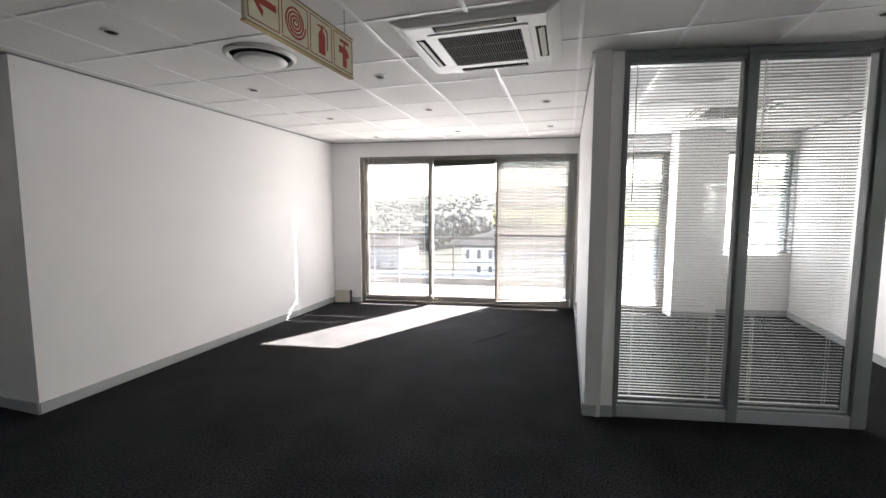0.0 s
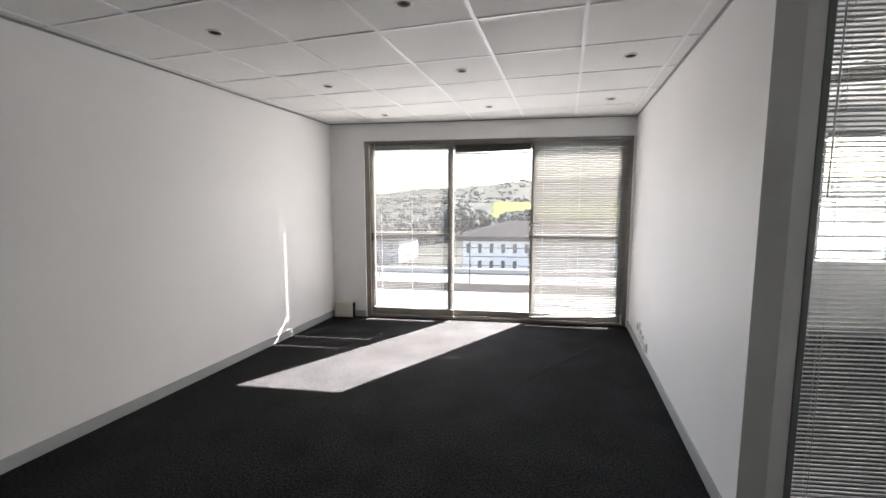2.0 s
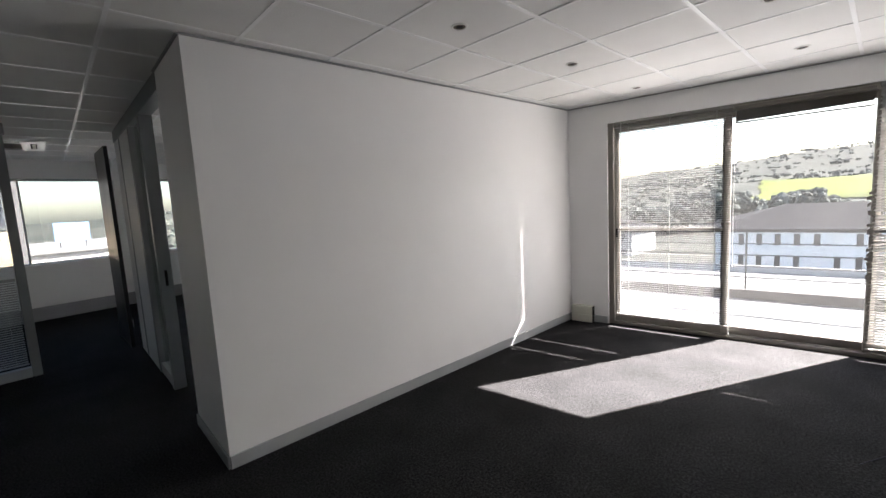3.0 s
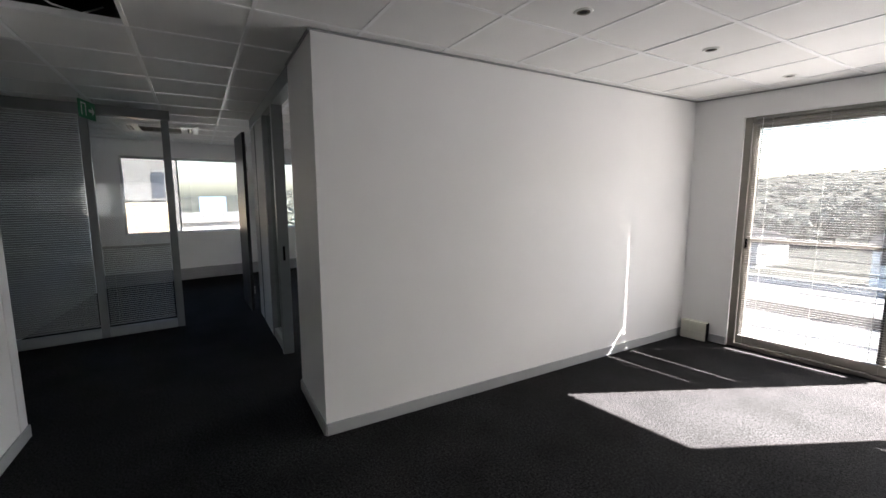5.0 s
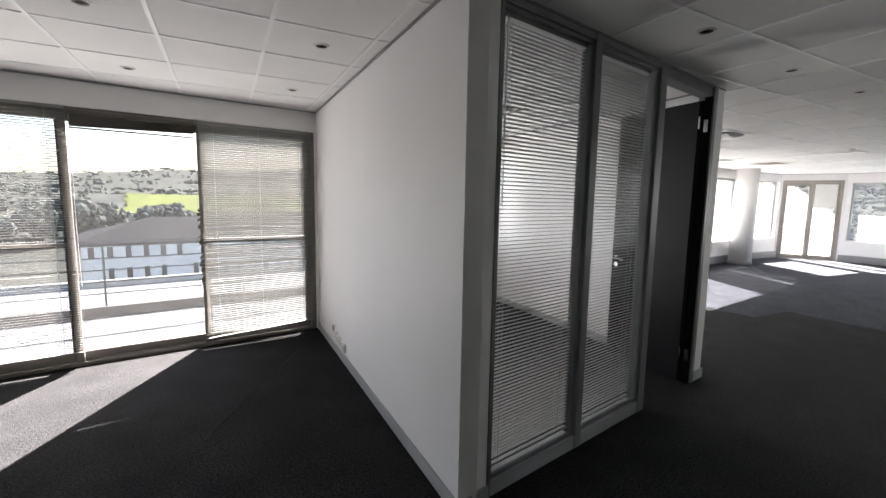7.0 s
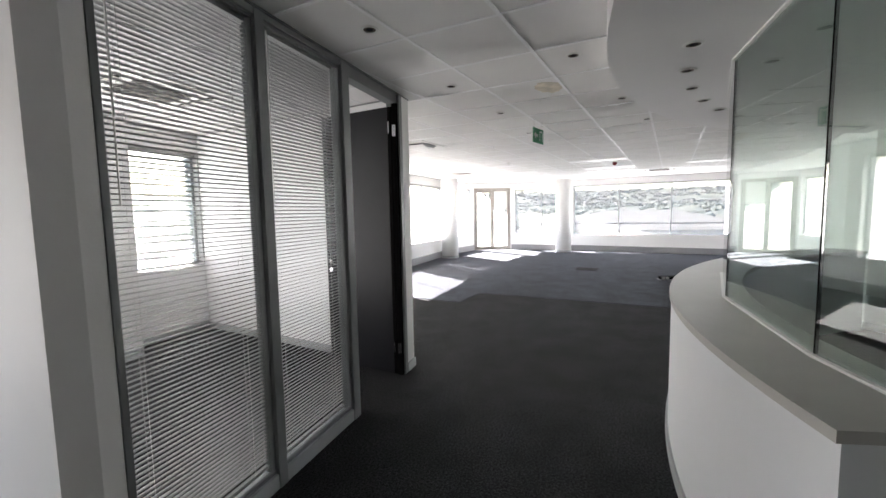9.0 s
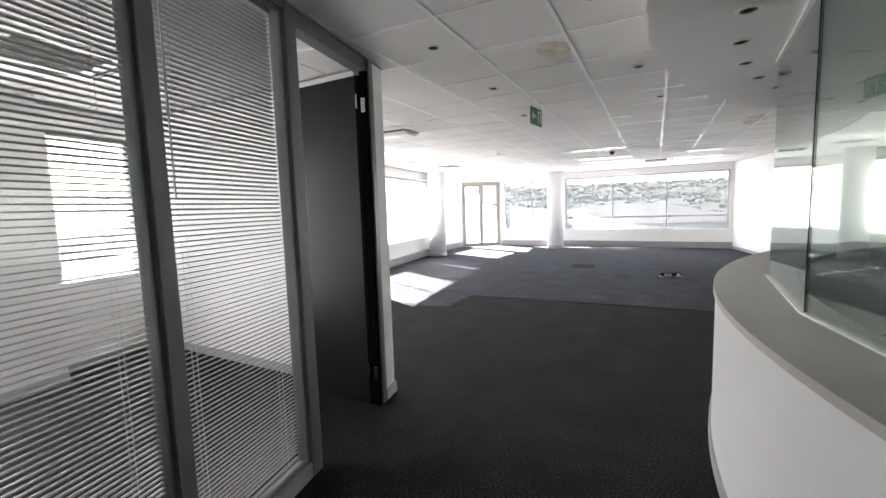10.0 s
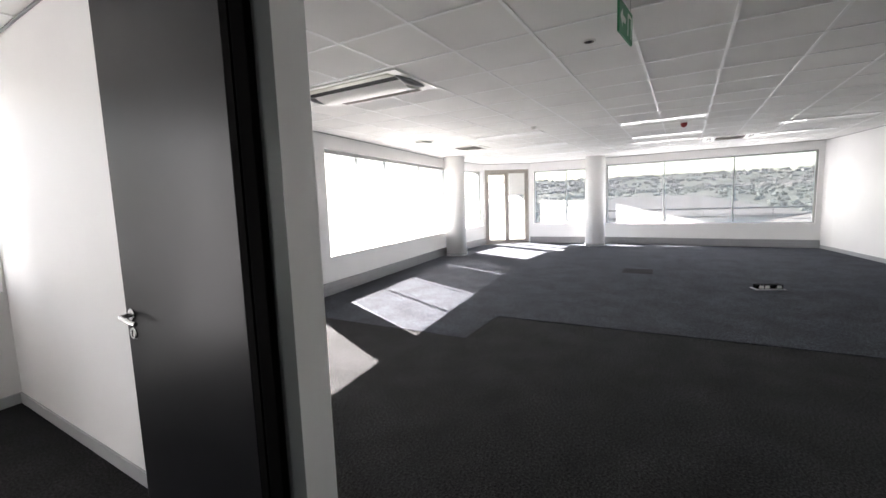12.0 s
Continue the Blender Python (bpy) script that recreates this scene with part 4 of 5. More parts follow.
def long_unit(x, y):
    """A rectangular two-way ceiling air conditioner: panel, curved hood with louvre bars, dark outlet slot, rounded ends."""
    c = fixture("air_conditioner", x, y, "long cream ceiling air conditioner with a dark outlet slot", "air conditioner", "ceiling air conditioners")
    part("panel", boxes((-0.36, 0.36, -0.67, 0.67, -0.012, 0.003), bevel=0.003), M_PLASTIC, c)
    bm = bmesh.new()
    ends = []
    for yy in (-0.54, 0.54):
        ends.append([bm.verts.new((-0.12 + 0.36 * i / 10, yy, -0.0125 - 0.045 * math.sin(math.pi * i / 10))) for i in range(11)])
    for i in range(10):
        bm.faces.new((ends[0][i], ends[0][i + 1], ends[1][i + 1], ends[1][i]))
    bm.faces.new(ends[0])
    bm.faces.new(ends[1][::-1])
    bm.faces.new((ends[0][0], ends[1][0], ends[1][10], ends[0][10]))
    part("hood", bm, M_PLASTIC, c)
    part("outlet", boxes((-0.22, -0.115, -0.56, 0.56, -0.016, -0.0125)), M_GRILLE, c)
    part("vane", boxes((-0.31, -0.225, -0.56, 0.56, -0.0185, -0.0125), bevel=0.002), M_CREAM, c, "cream air vane")
    for k in range(6):
        part("grille_bar", boxes((0.252 + 0.014 * k, 0.258 + 0.014 * k, -0.5, 0.5, -0.016, -0.0125)), M_GREYBAR, c)
    for sy in (-1, 1):
        bm = bmesh.new()
        lathe(bm, [(0.0, -0.05), (0.1, -0.045), (0.2, -0.025), (0.23, -0.0125), (0.0, -0.0125)], 24, Matrix.Translation((0.0, 0.585 * sy, 0)) @ Matrix.Diagonal((1, 0.2, 1, 1)))
        part("end_cap", bm, M_TRUNK, c, "grey rounded end cap", smooth=True)


long_unit(4.96, 5.34)


def diffuser(x, y, r):
    d = fixture("air_diffuser", x, y, "round white air diffuser in a ceiling panel", "air diffuser", "round air diffusers")
    part("panel", boxes((-0.285, 0.285, -0.285, 0.285, -0.0055, 0.004), bevel=0.002), M_PLASTIC, d)
    part("collar", lathe(bmesh.new(), [(r, -0.006), (r, -0.012), (r - 0.015, -0.03), (r - 0.03, -0.03), (r - 0.035, -0.006)], 36), M_PLASTIC, d, smooth=True)
    part("throat", lathe(bmesh.new(), [(r - 0.036, -0.0065), (0.0, -0.0065)], 32), M_TRUNK, d)
    part("disc", lathe(bmesh.new(), [(0.0, -0.03), (r * 0.3, -0.03), (r * 0.72, -0.038), (r * 0.74, -0.043), (r * 0.5, -0.052), (0.0, -0.055)], 36), M_PLASTIC, d, smooth=True)


diffuser(-2.72, 3.55, 0.235)
diffuser(8.5, 6.28, 0.2)


def luminaire(x, y):
    """A recessed fluorescent fitting, 1.2 m long, with side trim and white louvre."""
    l = fixture("ceiling_light", x, y, "white recessed fluorescent ceiling light, switched off", "ceiling light", "recessed fluorescent lights")
    part("trim", boxes((-0.15, 0.15, -0.595, -0.57, -0.014, 0.002), (-0.15, 0.15, 0.57, 0.595, -0.014, 0.002), (-0.15, -0.125, -0.5695, 0.5695, -0.014, 0.002), (0.125, 0.15, -0.5695, 0.5695, -0.014, 0.002), bevel=0.002), M_TBAR, l)
    part("diffuser", boxes((-0.124, 0.124, -0.569, 0.569, -0.010, 0.0)), M_LOUVRE, l)
    return l


lum = luminaire(8.75, 4.73)
for x, y in ((10.6, 4.5), (12.5, 4.27), (8.6, 2.35), (10.46, 2.1), (11.46, 2.02), (10.0, -0.16), (11.63, -0.28)):
    copy_thing(lum, pose(x, y, H, 0, 0, -7.8))

# red alarm sounder and small ceiling speaker
d = fixture("fire_alarm_sounder", 9.0, 1.995, "red dome fire alarm sounder on the ceiling", "alarm")
part("base", lathe(bmesh.new(), [(0.06, 0.0), (0.06, -0.018), (0.052, -0.024), (0.0, -0.024)], 24), M_PLASTIC, d)
part("dome", lathe(bmesh.new(), [(0.048, -0.0245), (0.046, -0.055), (0.034, -0.08), (0.014, -0.092), (0.0, -0.094)], 24), M_RED, d, "red dome", smooth=True)
d = fixture("smoke_detector", 8.1, 4.2, "round white smoke detector on the ceiling", "smoke detector")
part("base", lathe(bmesh.new(), [(0.05, 0.0), (0.05, -0.012), (0.04, -0.02), (0.0, -0.02)], 24), M_PLASTIC, d)
part("cap", lathe(bmesh.new(), [(0.032, -0.0202), (0.03, -0.038), (0.02, -0.044), (0.0, -0.044)], 20), M_PLASTIC, d, smooth=True)

# brown water marks on two ceiling tiles
for x, y, rx, ry in ((2.6, 2.68, 0.17, 0.11), (6.45, 0.3, 0.36, 0.13)):
    bm = bmesh.new()
    ring_v = []
    for i in range(36):
        a = 2 * math.pi * i / 36
        k = 1 + 0.25 * noise.noise((3 * math.cos(a) + x, 3 * math.sin(a), 0.3))
        ring_v.append((rx * k * math.cos(a), ry * k * math.sin(a)))
    lo = [bm.verts.new((a, b2, -0.0012)) for a, b2 in ring_v]
    hi = [bm.verts.new((a, b2, 0.0012)) for a, b2 in ring_v]
    bm.faces.new(lo[::-1])
    for i in range(36):
        j = (i + 1) % 36
        bm.faces.new((lo[i], lo[j], hi[j], hi[i]))
    s = mesh_ob("ceiling_stain", bm, M_STAIN)
    s.matrix_basis = pose(x, y, H, 0, 0, -7.8)
    tagged(s, "brown water stain on a white ceiling tile", "stain", kind="structure")

# loose cable and broken tile edge at the gap in the corridor ceiling
bm = tube(bmesh.new(), [(-4.95, 1.9, 2.75), (-4.93, 1.97, 2.63), (-4.99, 2.08, 2.585), (-5.06, 2.2, 2.59), (-5.1, 2.3, 2.66)], 0.005, 6)
tagged(mesh_ob("loose_cable", bm, M_CORD), "white cable hanging in the open ceiling gap", "cable")


# ---------------------------------------------------------------- signs
def flat(bm, pts, y0, y1):
    """A thin plate cut to an outline in the xz plane."""
    a = [bm.verts.new((x, y0, z)) for x, z in pts]
    b2 = [bm.verts.new((x, y1, z)) for x, z in pts]
    bm.faces.new(a)
    bm.faces.new(b2[::-1])
    for i in range(len(pts)):
        j = (i + 1) % len(pts)
        bm.faces.new((a[i], a[j], b2[j], b2[i]))


m, SL = along((-2.035, 2.33), (-1.895, 3.085), 2.215)
sign = thing("fire_point_sign", m, "hanging cream fire-equipment sign with red arrow, hose, extinguisher and tap symbols", "sign")
SH = 0.2
part("panel", boxes((0, SL, -0.012, 0.012, 0, SH), bevel=0.002), M_SIGNBG, sign)
part("edge", boxes((-0.004, SL + 0.004, -0.014, 0.014, -0.006, -0.0005), (-0.004, SL + 0.004, -0.014, 0.014, SH + 0.0005, SH + 0.006)), M_BRASS, sign, "brass edge strips")
for side in (-1, 1):
    y0, y1 = 0.0122 * side, 0.0135 * side
    for k in range(4):
        c = SL * (k + 0.5) / 4
        w = SL / 8 - 0.008
        f = 0.004
        bm = bmesh.new()
        for a in ((c - w, c + w, 0.012, 0.012 + f), (c - w, c + w, SH - 0.012 - f, SH - 0.012), (c - w, c - w + f, 0.0165, SH - 0.0165), (c + w - f, c + w, 0.0165, SH - 0.0165)):
            box(bm, a[0], a[1], min(y0, y1), max(y0, y1), a[2], a[3])
        part("border", bm, M_SIGNRED, sign)
        bm = bmesh.new()
        z = SH / 2
        if k == 0:
            flat(bm, [(c - 0.07, z), (c - 0.01, z + 0.06), (c - 0.005, z + 0.035), (c - 0.03, z + 0.014), (c + 0.07, z + 0.014), (c + 0.07, z - 0.014), (c - 0.03, z - 0.014), (c - 0.005, z - 0.035), (c - 0.01, z - 0.06)], y0, y1)
            part("arrow", bm, M_SIGNRED, sign)
        elif k == 1:
            ring_v = []
            for i in range(97):
                q = i / 96 * 8 * math.pi
                r = 0.006 + 0.064 * i / 96
                ring_v.append([bm.verts.new((c + e * math.cos(q), y, z + e * math.sin(q))) for e, y in ((r - 0.0045, y0), (r + 0.0045, y0), (r + 0.0045, y1), (r - 0.0045, y1))])
            for p, q in zip(ring_v, ring_v[1:]):
                for i in range(4):
                    bm.faces.new((p[i], p[(i + 1) % 4], q[(i + 1) % 4], q[i]))
            part("hose_reel_symbol", bm, M_SIGNRED, sign)
        elif k == 2:
            flat(bm, [(c - 0.022, 0.03), (c + 0.03, 0.03), (c + 0.03, 0.12), (c + 0.018, 0.138), (c - 0.01, 0.138), (c - 0.022, 0.12)], y0, y1)
            box(bm, c - 0.004, c + 0.012, min(y0, y1), max(y0, y1), 0.1385, 0.158)
            flat(bm, [(c - 0.03, 0.16), (c + 0.02, 0.166), (c + 0.02, 0.158), (c - 0.03, 0.152)], y0, y1)
            flat(bm, [(c + 0.0205, 0.166), (c + 0.052, 0.15), (c + 0.05, 0.06), (c + 0.044, 0.06), (c + 0.045, 0.146), (c + 0.0205, 0.158)], y0, y1)
            part("extinguisher_symbol", bm, M_SIGNRED, sign)
        else:
            flat(bm, [(c - 0.04, 0.13), (c + 0.03, 0.13), (c + 0.05, 0.11), (c + 0.05, 0.085), (c + 0.03, 0.085), (c + 0.03, 0.03), (c - 0.005, 0.03), (c - 0.005, 0.095), (c - 0.04, 0.095)], y0, y1)
            box(bm, c + 0.005, c + 0.016, min(y0, y1), max(y0, y1), 0.1305, 0.15)
            box(bm, c - 0.03, c + 0.05, min(y0, y1), max(y0, y1), 0.1505, 0.165)
            part("tap_symbol", bm, M_SIGNRED, sign)
for x in (0.06, SL - 0.06):
    part("hanger", tube(bmesh.new(), [(x, 0, SH + 0.006), (x, 0, H - 2.215 + 0.002)], 0.003, 6), M_CHROME, sign)


def exit_sign(x, y, z, turn):
    """A hanging green escape sign: white arrow and doorway."""
    s = thing("exit_sign", pose(x, y, z, 0, 0, turn), "hanging green emergency exit sign with white arrow and doorway", "sign", "green exit signs")
    part("panel", boxes((-0.15, 0.15, -0.006, 0.006, 0, 0.17), bevel=0.002), M_GREEN, s)
    for side in (-1, 1):
        y0, y1 = 0.0062 * side, 0.0074 * side
        bm = bmesh.new()
        flat(bm, [(-0.13, 0.085), (-0.085, 0.13), (-0.085, 0.1), (-0.02, 0.1), (-0.02, 0.07), (-0.085, 0.07), (-0.085, 0.04)], y0, y1)
        part("arrow", bm, M_PLASTIC, s)
        bm = bmesh.new()
        box(bm, 0.03, 0.045, min(y0, y1), max(y0, y1), 0.025, 0.145)
        box(bm, 0.105, 0.12, min(y0, y1), max(y0, y1), 0.025, 0.145)
        box(bm, 0.0455, 0.1045, min(y0, y1), max(y0, y1), 0.131, 0.145)
        part("doorway_symbol", bm, M_PLASTIC, s)
    for a in (-0.12, 0.12):
        part("hanger", tube(bmesh.new(), [(a, 0, 0.17), (a, 0, H - z + 0.002)], 0.0018, 5), M_CHROME, s)
    return s


exit_sign(3.92, 2.96, 2.285, -14)
exit_sign(-7.35, 2.13, 2.33, -22)

# ---------------------------------------------------------------- sockets, floor box, trunking end
m, LR = along(ROOM_R1, ROOM_R0)
sock = thing("wall_sockets", m, "row of power and data sockets low on a white wall", "socket")
for s, z, w, mt, nm in ((0.83, 0.245, 0.07, M_PLASTIC, "socket"), (0.93, 0.2, 0.05, M_PLASTIC, "data_point"), (1.05, 0.18, 0.055, M_PLASTIC, "data_point"), (1.22, 0.16, 0.09, M_PLASTIC, "socket")):
    p = part(nm, boxes((s - w / 2, s + w / 2, -0.022, -0.001, z - 0.045, z + 0.045), bevel=0.004), mt, sock)
    part("face", boxes((s - w / 3, s + w / 3, -0.025, -0.0222, z - 0.028, z + 0.028), bevel=0.001), M_RED if s < 0.9 else M_CREAM, p)
part("cable", tube(bmesh.new(), [(0.86, -0.014, 0.22), (0.92, -0.02, 0.235), (0.98, -0.03, 0.2), (1.05, -0.03, 0.215), (1.14, -0.028, 0.2), (1.2, -0.02, 0.19)], 0.004, 6), M_PLASTIC, sock)

tb = thing("trunking_end", pose(-3.79, WY, 0), "short cream length of skirting trunking with a dark end", "trunking")
part("back", boxes((0.02, 0.27, -0.075, -0.002, 0.002, 0.2), bevel=0.003), M_CREAM, tb)
for k in range(2):
    part("cover", boxes((0.021, 0.269, -0.083, -0.0755, 0.012 + 0.095 * k, 0.095 + 0.095 * k), bevel=0.002), M_CREAM, tb)
part("dark_end", boxes((0.2705, 0.275, -0.072, -0.004, 0.006, 0.196)), M_GRILLE, tb)

fb = thing("floor_box", pose(8.5, 0.94, 0.005, 0, 0, -76), "grey raised floor power box with sockets", "floor box")
part("base", boxes((-0.19, 0.19, -0.09, 0.09, 0.0, 0.012), bevel=0.003), M_TRUNK, fb)
part("pedestal", boxes((-0.17, 0.17, -0.05, 0.05, 0.0125, 0.07), bevel=0.006), M_BLACK, fb)
for x in (-0.11, -0.035, 0.045, 0.12):
    part("socket", boxes((x - 0.03, x + 0.03, -0.056, -0.0505, 0.02, 0.062), bevel=0.002), M_PLASTIC if x != 0.045 else M_BLACK, fb)
    part("socket", boxes((x - 0.03, x + 0.03, 0.0505, 0.056, 0.02, 0.062), bevel=0.002), M_PLASTIC if x != 0.045 else M_BLACK, fb)
ct = mesh_ob("carpet_tile", boxes((-0.25, 0.25, -0.25, 0.25, 0.0, 0.0045), bevel=0.001), M_CARPET)
ct.matrix_basis = pose(9.75, 2.58, 0.0055, 0, 0, -6)
tagged(ct, "single darker carpet tile in the paler carpet", "carpet tile")

# ---------------------------------------------------------------- blinds of the open office, far off
def far_blind(m, x0, x1, zt, zb, tilt, label):
    b = thing("venetian_blind", m, label, "blind", "blinds of the open office")
    part("head_rail", boxes((x0, x1, -0.018, 0.018, zt - 0.03, zt)), M_SLATP, b)
    bm = bmesh.new()
    z = zt - 0.045
    c, sn = 0.0125 * math.cos(radians(tilt)), 0.0125 * math.sin(radians(tilt))
    while z > zb + 0.03:
        v = [bm.verts.new(p) for p in ((x0 + .005, -c, z - sn), (x1 - .005, -c, z - sn), (x1 - .005, c, z + sn), (x0 + .005, c, z + sn))]
        w = [bm.verts.new((q.co.x, q.co.y, q.co.z + 0.001)) for q in v]
        bm.faces.new(v[::-1])
        bm.faces.new(w)
        for a in range(4):
            bm.faces.new((v[a], v[(a + 1) % 4], w[(a + 1) % 4], w[a]))
        z -= 0.0235
    tagged(part("slats", bm, M_SLATP, b), kind="stuff")
    part("bottom_rail", boxes((x0, x1, -0.012, 0.012, zb, zb + 0.014)), M_SLATP, b)


mw = pose(0, WY + 0.05, 0)
for a, b2, tilt in ((4.25, 6.07, 32), (6.79, 8.76, 22), (8.8, 10.51, 4), (10.535, 11.88, 4)):
    far_blind(mw, a, b2, 2.28, 0.62, tilt, "lowered open aluminium blind at an office window")

# a thin pale strip that paints a streak of sunlight on the carpet
a, b2 = Vector((-0.42, 6.62)), Vector((-1.42, 5.28))
d = (b2 - a).normalized()
bm = bmesh.new()
side = Vector((-d.y, d.x)) * 0.0022
pts = []
for k in range(9):
    p = a.lerp(b2, k / 8) + side * random.uniform(-1.5, 1.5)
    pts.append((p, random.uniform(0.6, 1.3)))
for (p, u), (q, v) in zip(pts, pts[1:]):
    lo = [bm.verts.new((*c, 0.0005)) for c in (p - side * u, p + side * u, q + side * v, q - side * v)]
    hi = [bm.verts.new((c.co.x, c.co.y, 0.0035)) for c in lo]
    bm.faces.new(hi)
    for i in range(4):
        j = (i + 1) % 4
        bm.faces.new((lo[i], lo[j], hi[j], hi[i]))
tagged(mesh_ob("trim_carpet_seam", bm, M_CARPET2), "thin pale strip painted as a sun streak on the charcoal carpet", "seam", kind="structure")

# ---------------------------------------------------------------- outside
bm = boxes((-12.6, 16.9, WY + EXT + 0.002, 9.55, -0.35, -0.06))
box(bm, F4[0] + 0.27, 16.9, -3.4, WY + EXT, -0.35, -0.062)
tagged(mesh_ob("balcony_floor", bm, M_CONCRETE), "pale sunlit concrete balcony floor", "balcony", kind="structure")
bm = boxes((-12.6, 16.9, 9.40, 9.55, -0.059, 0.07), (16.75, 16.9, -3.4, 9.398, -0.059, 0.07))
tagged(mesh_ob("balcony_kerb", bm, M_KERB), "low concrete kerb at the balcony edge", "kerb", kind="structure")


def railing(p0, p1, n):
    m, ln = along(p0, p1, 0.07)
    r = thing("balcony_railing", m, "grey steel balcony railing with horizontal bars", "railing", "balcony railings")
    part("top_rail", tube(bmesh.new(), [(0, 0, 0.84), (ln, 0, 0.84)], 0.03, 10), M_RAIL, r)
    for z in (0.17, 0.33, 0.49, 0.65):
        part("bar", tube(bmesh.new(), [(0, 0, z), (ln, 0, z)], 0.009, 6), M_RAIL, r)
    bm = bmesh.new()
    tube(bm, [(0, 0.0, 0.0), (0, 0.0, 0.82)], 0.013, 8)
    me = bpy.data.meshes.new("post")
    bm.to_mesh(me)
    bm.free()
    me.materials.append(M_RAIL)
    for k in range(n + 1):
        shared("post", me, r, pose(ln * k / n, 0.022, 0))


railing((-12.5, 9.475), (16.82, 9.475), 17)
railing((16.82, 9.475), (16.82, -3.3), 7)

RAD = math.radians


def ridge(az):
    """Angle of the skyline by compass bearing, degrees."""
    az = (az + 180) % 360 - 180
    e = 2.1 - 2.3 * math.exp(-((az + 88) / 24) ** 2) + 1.3 * math.exp(-((az - 14) / 18) ** 2) - 1.5 * math.exp(-((az + 32) / 22) ** 2)
    return e + 0.16 * noise.noise((az * 0.11, 2.0, 0)) + 0.08 * noise.noise((az * 0.5, 5.0, 0))


def smooth(t):
    t = max(0.0, min(1.0, t))
    return t * t * (3 - 2 * t)


def land(r, az):
    x, y = r * math.sin(RAD(az)), r * math.cos(RAD(az))
    west = math.exp(-((((az + 180) % 360 - 180) + 88) / 24) ** 2)
    rise = 15.6 - 6.5 * west
    z = -11 + rise * smooth((r - 180) / 430)
    if r > 600:
        z = rise - 11 + (math.tan(RAD(ridge(az))) * 1700 - rise + 11) * smooth((r - 600) / 1100) if r < 1700 else math.tan(RAD(ridge(az))) * 1700 - (r - 1700) * 0.1
    z += (1.5 + r * 0.006) * noise.noise((x * 0.008, y * 0.008, 0.0)) * min(1.0, r / 200)
    return Vector((x, y, z))


m, nt, b = shader("hill_scrub")
co, n1, n2, rp = nt.nodes.new("ShaderNodeTexCoord"), nt.nodes.new("ShaderNodeTexNoise"), nt.nodes.new("ShaderNodeTexNoise"), nt.nodes.new("ShaderNodeValToRGB")
n1.inputs["Scale"].default_value, n1.inputs["Detail"].default_value = 0.02, 8
nt.links.new(co.outputs["Object"], n1.inputs["Vector"])
rp.color_ramp.elements[0].position, rp.color_ramp.elements[1].position = 0.38, 0.66
rp.color_ramp.elements[0].color, rp.color_ramp.elements[1].color = (0.036, 0.040, 0.034, 1), (0.075, 0.076, 0.064, 1)
nt.links.new(n1.outputs["Fac"], rp.inputs["Fac"])
nt.links.new(rp.outputs["Color"], b.inputs["Base Color"])
b.inputs["Roughness"].default_value, b.inputs["Specular IOR Level"].default_value = 0.95, 0.05
M_HILL = m
M_FIELD = paint("flowering_field", (0.092, 0.108, 0.018), 0.9, 0.45, 0.05, 0.1, 0.6, spec=0.05)
M_LEAF = paint("tree_foliage", (0.10, 0.108, 0.092), 0.9, 0.3, 0.3, 0.0, 3, island=0.5, spec=0.1)
M_TRUNK2 = paint("tree_bark", (0.08, 0.06, 0.045), 0.9, 0.2, 2, 0.1, 20)

bm = bmesh.new()
RS = [0.5, 12, 25, 45, 70, 100, 140, 190, 240, 300, 360, 430, 510, 600, 720, 860, 1020, 1200, 1400, 1600, 1700, 1850, 2300, 3200, 4400]
AZ = [k * 2.5 for k in range(144)]
rows = [[bm.verts.new(land(r, a)) for a in AZ] for r in RS]
for p, q in zip(rows, rows[1:]):
    for k in range(len(AZ)):
        j = (k + 1) % len(AZ)
        bm.faces.new((p[k], p[j], q[j], q[k]))
bm.faces.new(rows[0])
tagged(mesh_ob("ground", bm, M_HILL, smooth=True), "scrub-covered valley and hills", "ground", kind="structure")


def field(a0, a1, r0, r1, label):
    bm = bmesh.new()
    rows = []
    for i in range(13):
        t = i / 12
        w = 1.6 * noise.noise((i * 0.5, a0, 0))
        rows.append([bm.verts.new(land(r0 + (r1 - r0) * t, a0 + w + (a1 - a0 + w) * k / 20) + Vector((0, 0, 1.2))) for k in range(21)])
    for p, q in zip(rows, rows[1:]):
        for k in range(20):
            bm.faces.new((p[k], p[k + 1], q[k + 1], q[k]))
    tagged(mesh_ob("field", bm, M_FIELD, smooth=True), label, "field", kind="structure")


field(-2, 26, 285, 500, "yellow-green flowering field on the slope")
field(-26, -20, 330, 380, "small yellow-green field")

# trees and shrubs over the slopes: many leaf clumps
rng = random.Random(7)
ico = bmesh.new()
bmesh.ops.create_icosphere(ico, subdivisions=1, radius=1.0)
ico_v = [v.co.copy() for v in ico.verts]
ico_f = [[v.index for v in f.verts] for f in ico.faces]
ico.free()


def clumps(name, spots, label, mat=M_LEAF):
    verts, faces = [], []
    for c, s, squash in spots:
        o = len(verts)
        for v in ico_v:
            k = s * rng.uniform(0.6, 1.25)
            verts.append((c.x + v.x * k, c.y + v.y * k, c.z + v.z * k * squash))
        faces += [[o + i for i in f] for f in ico_f]
    me = bpy.data.meshes.new(name)
    me.from_pydata(verts, [], faces)
    me.materials.append(mat)
    ob = new(name, me)
    return tagged(ob, label, "trees", kind="stuff")


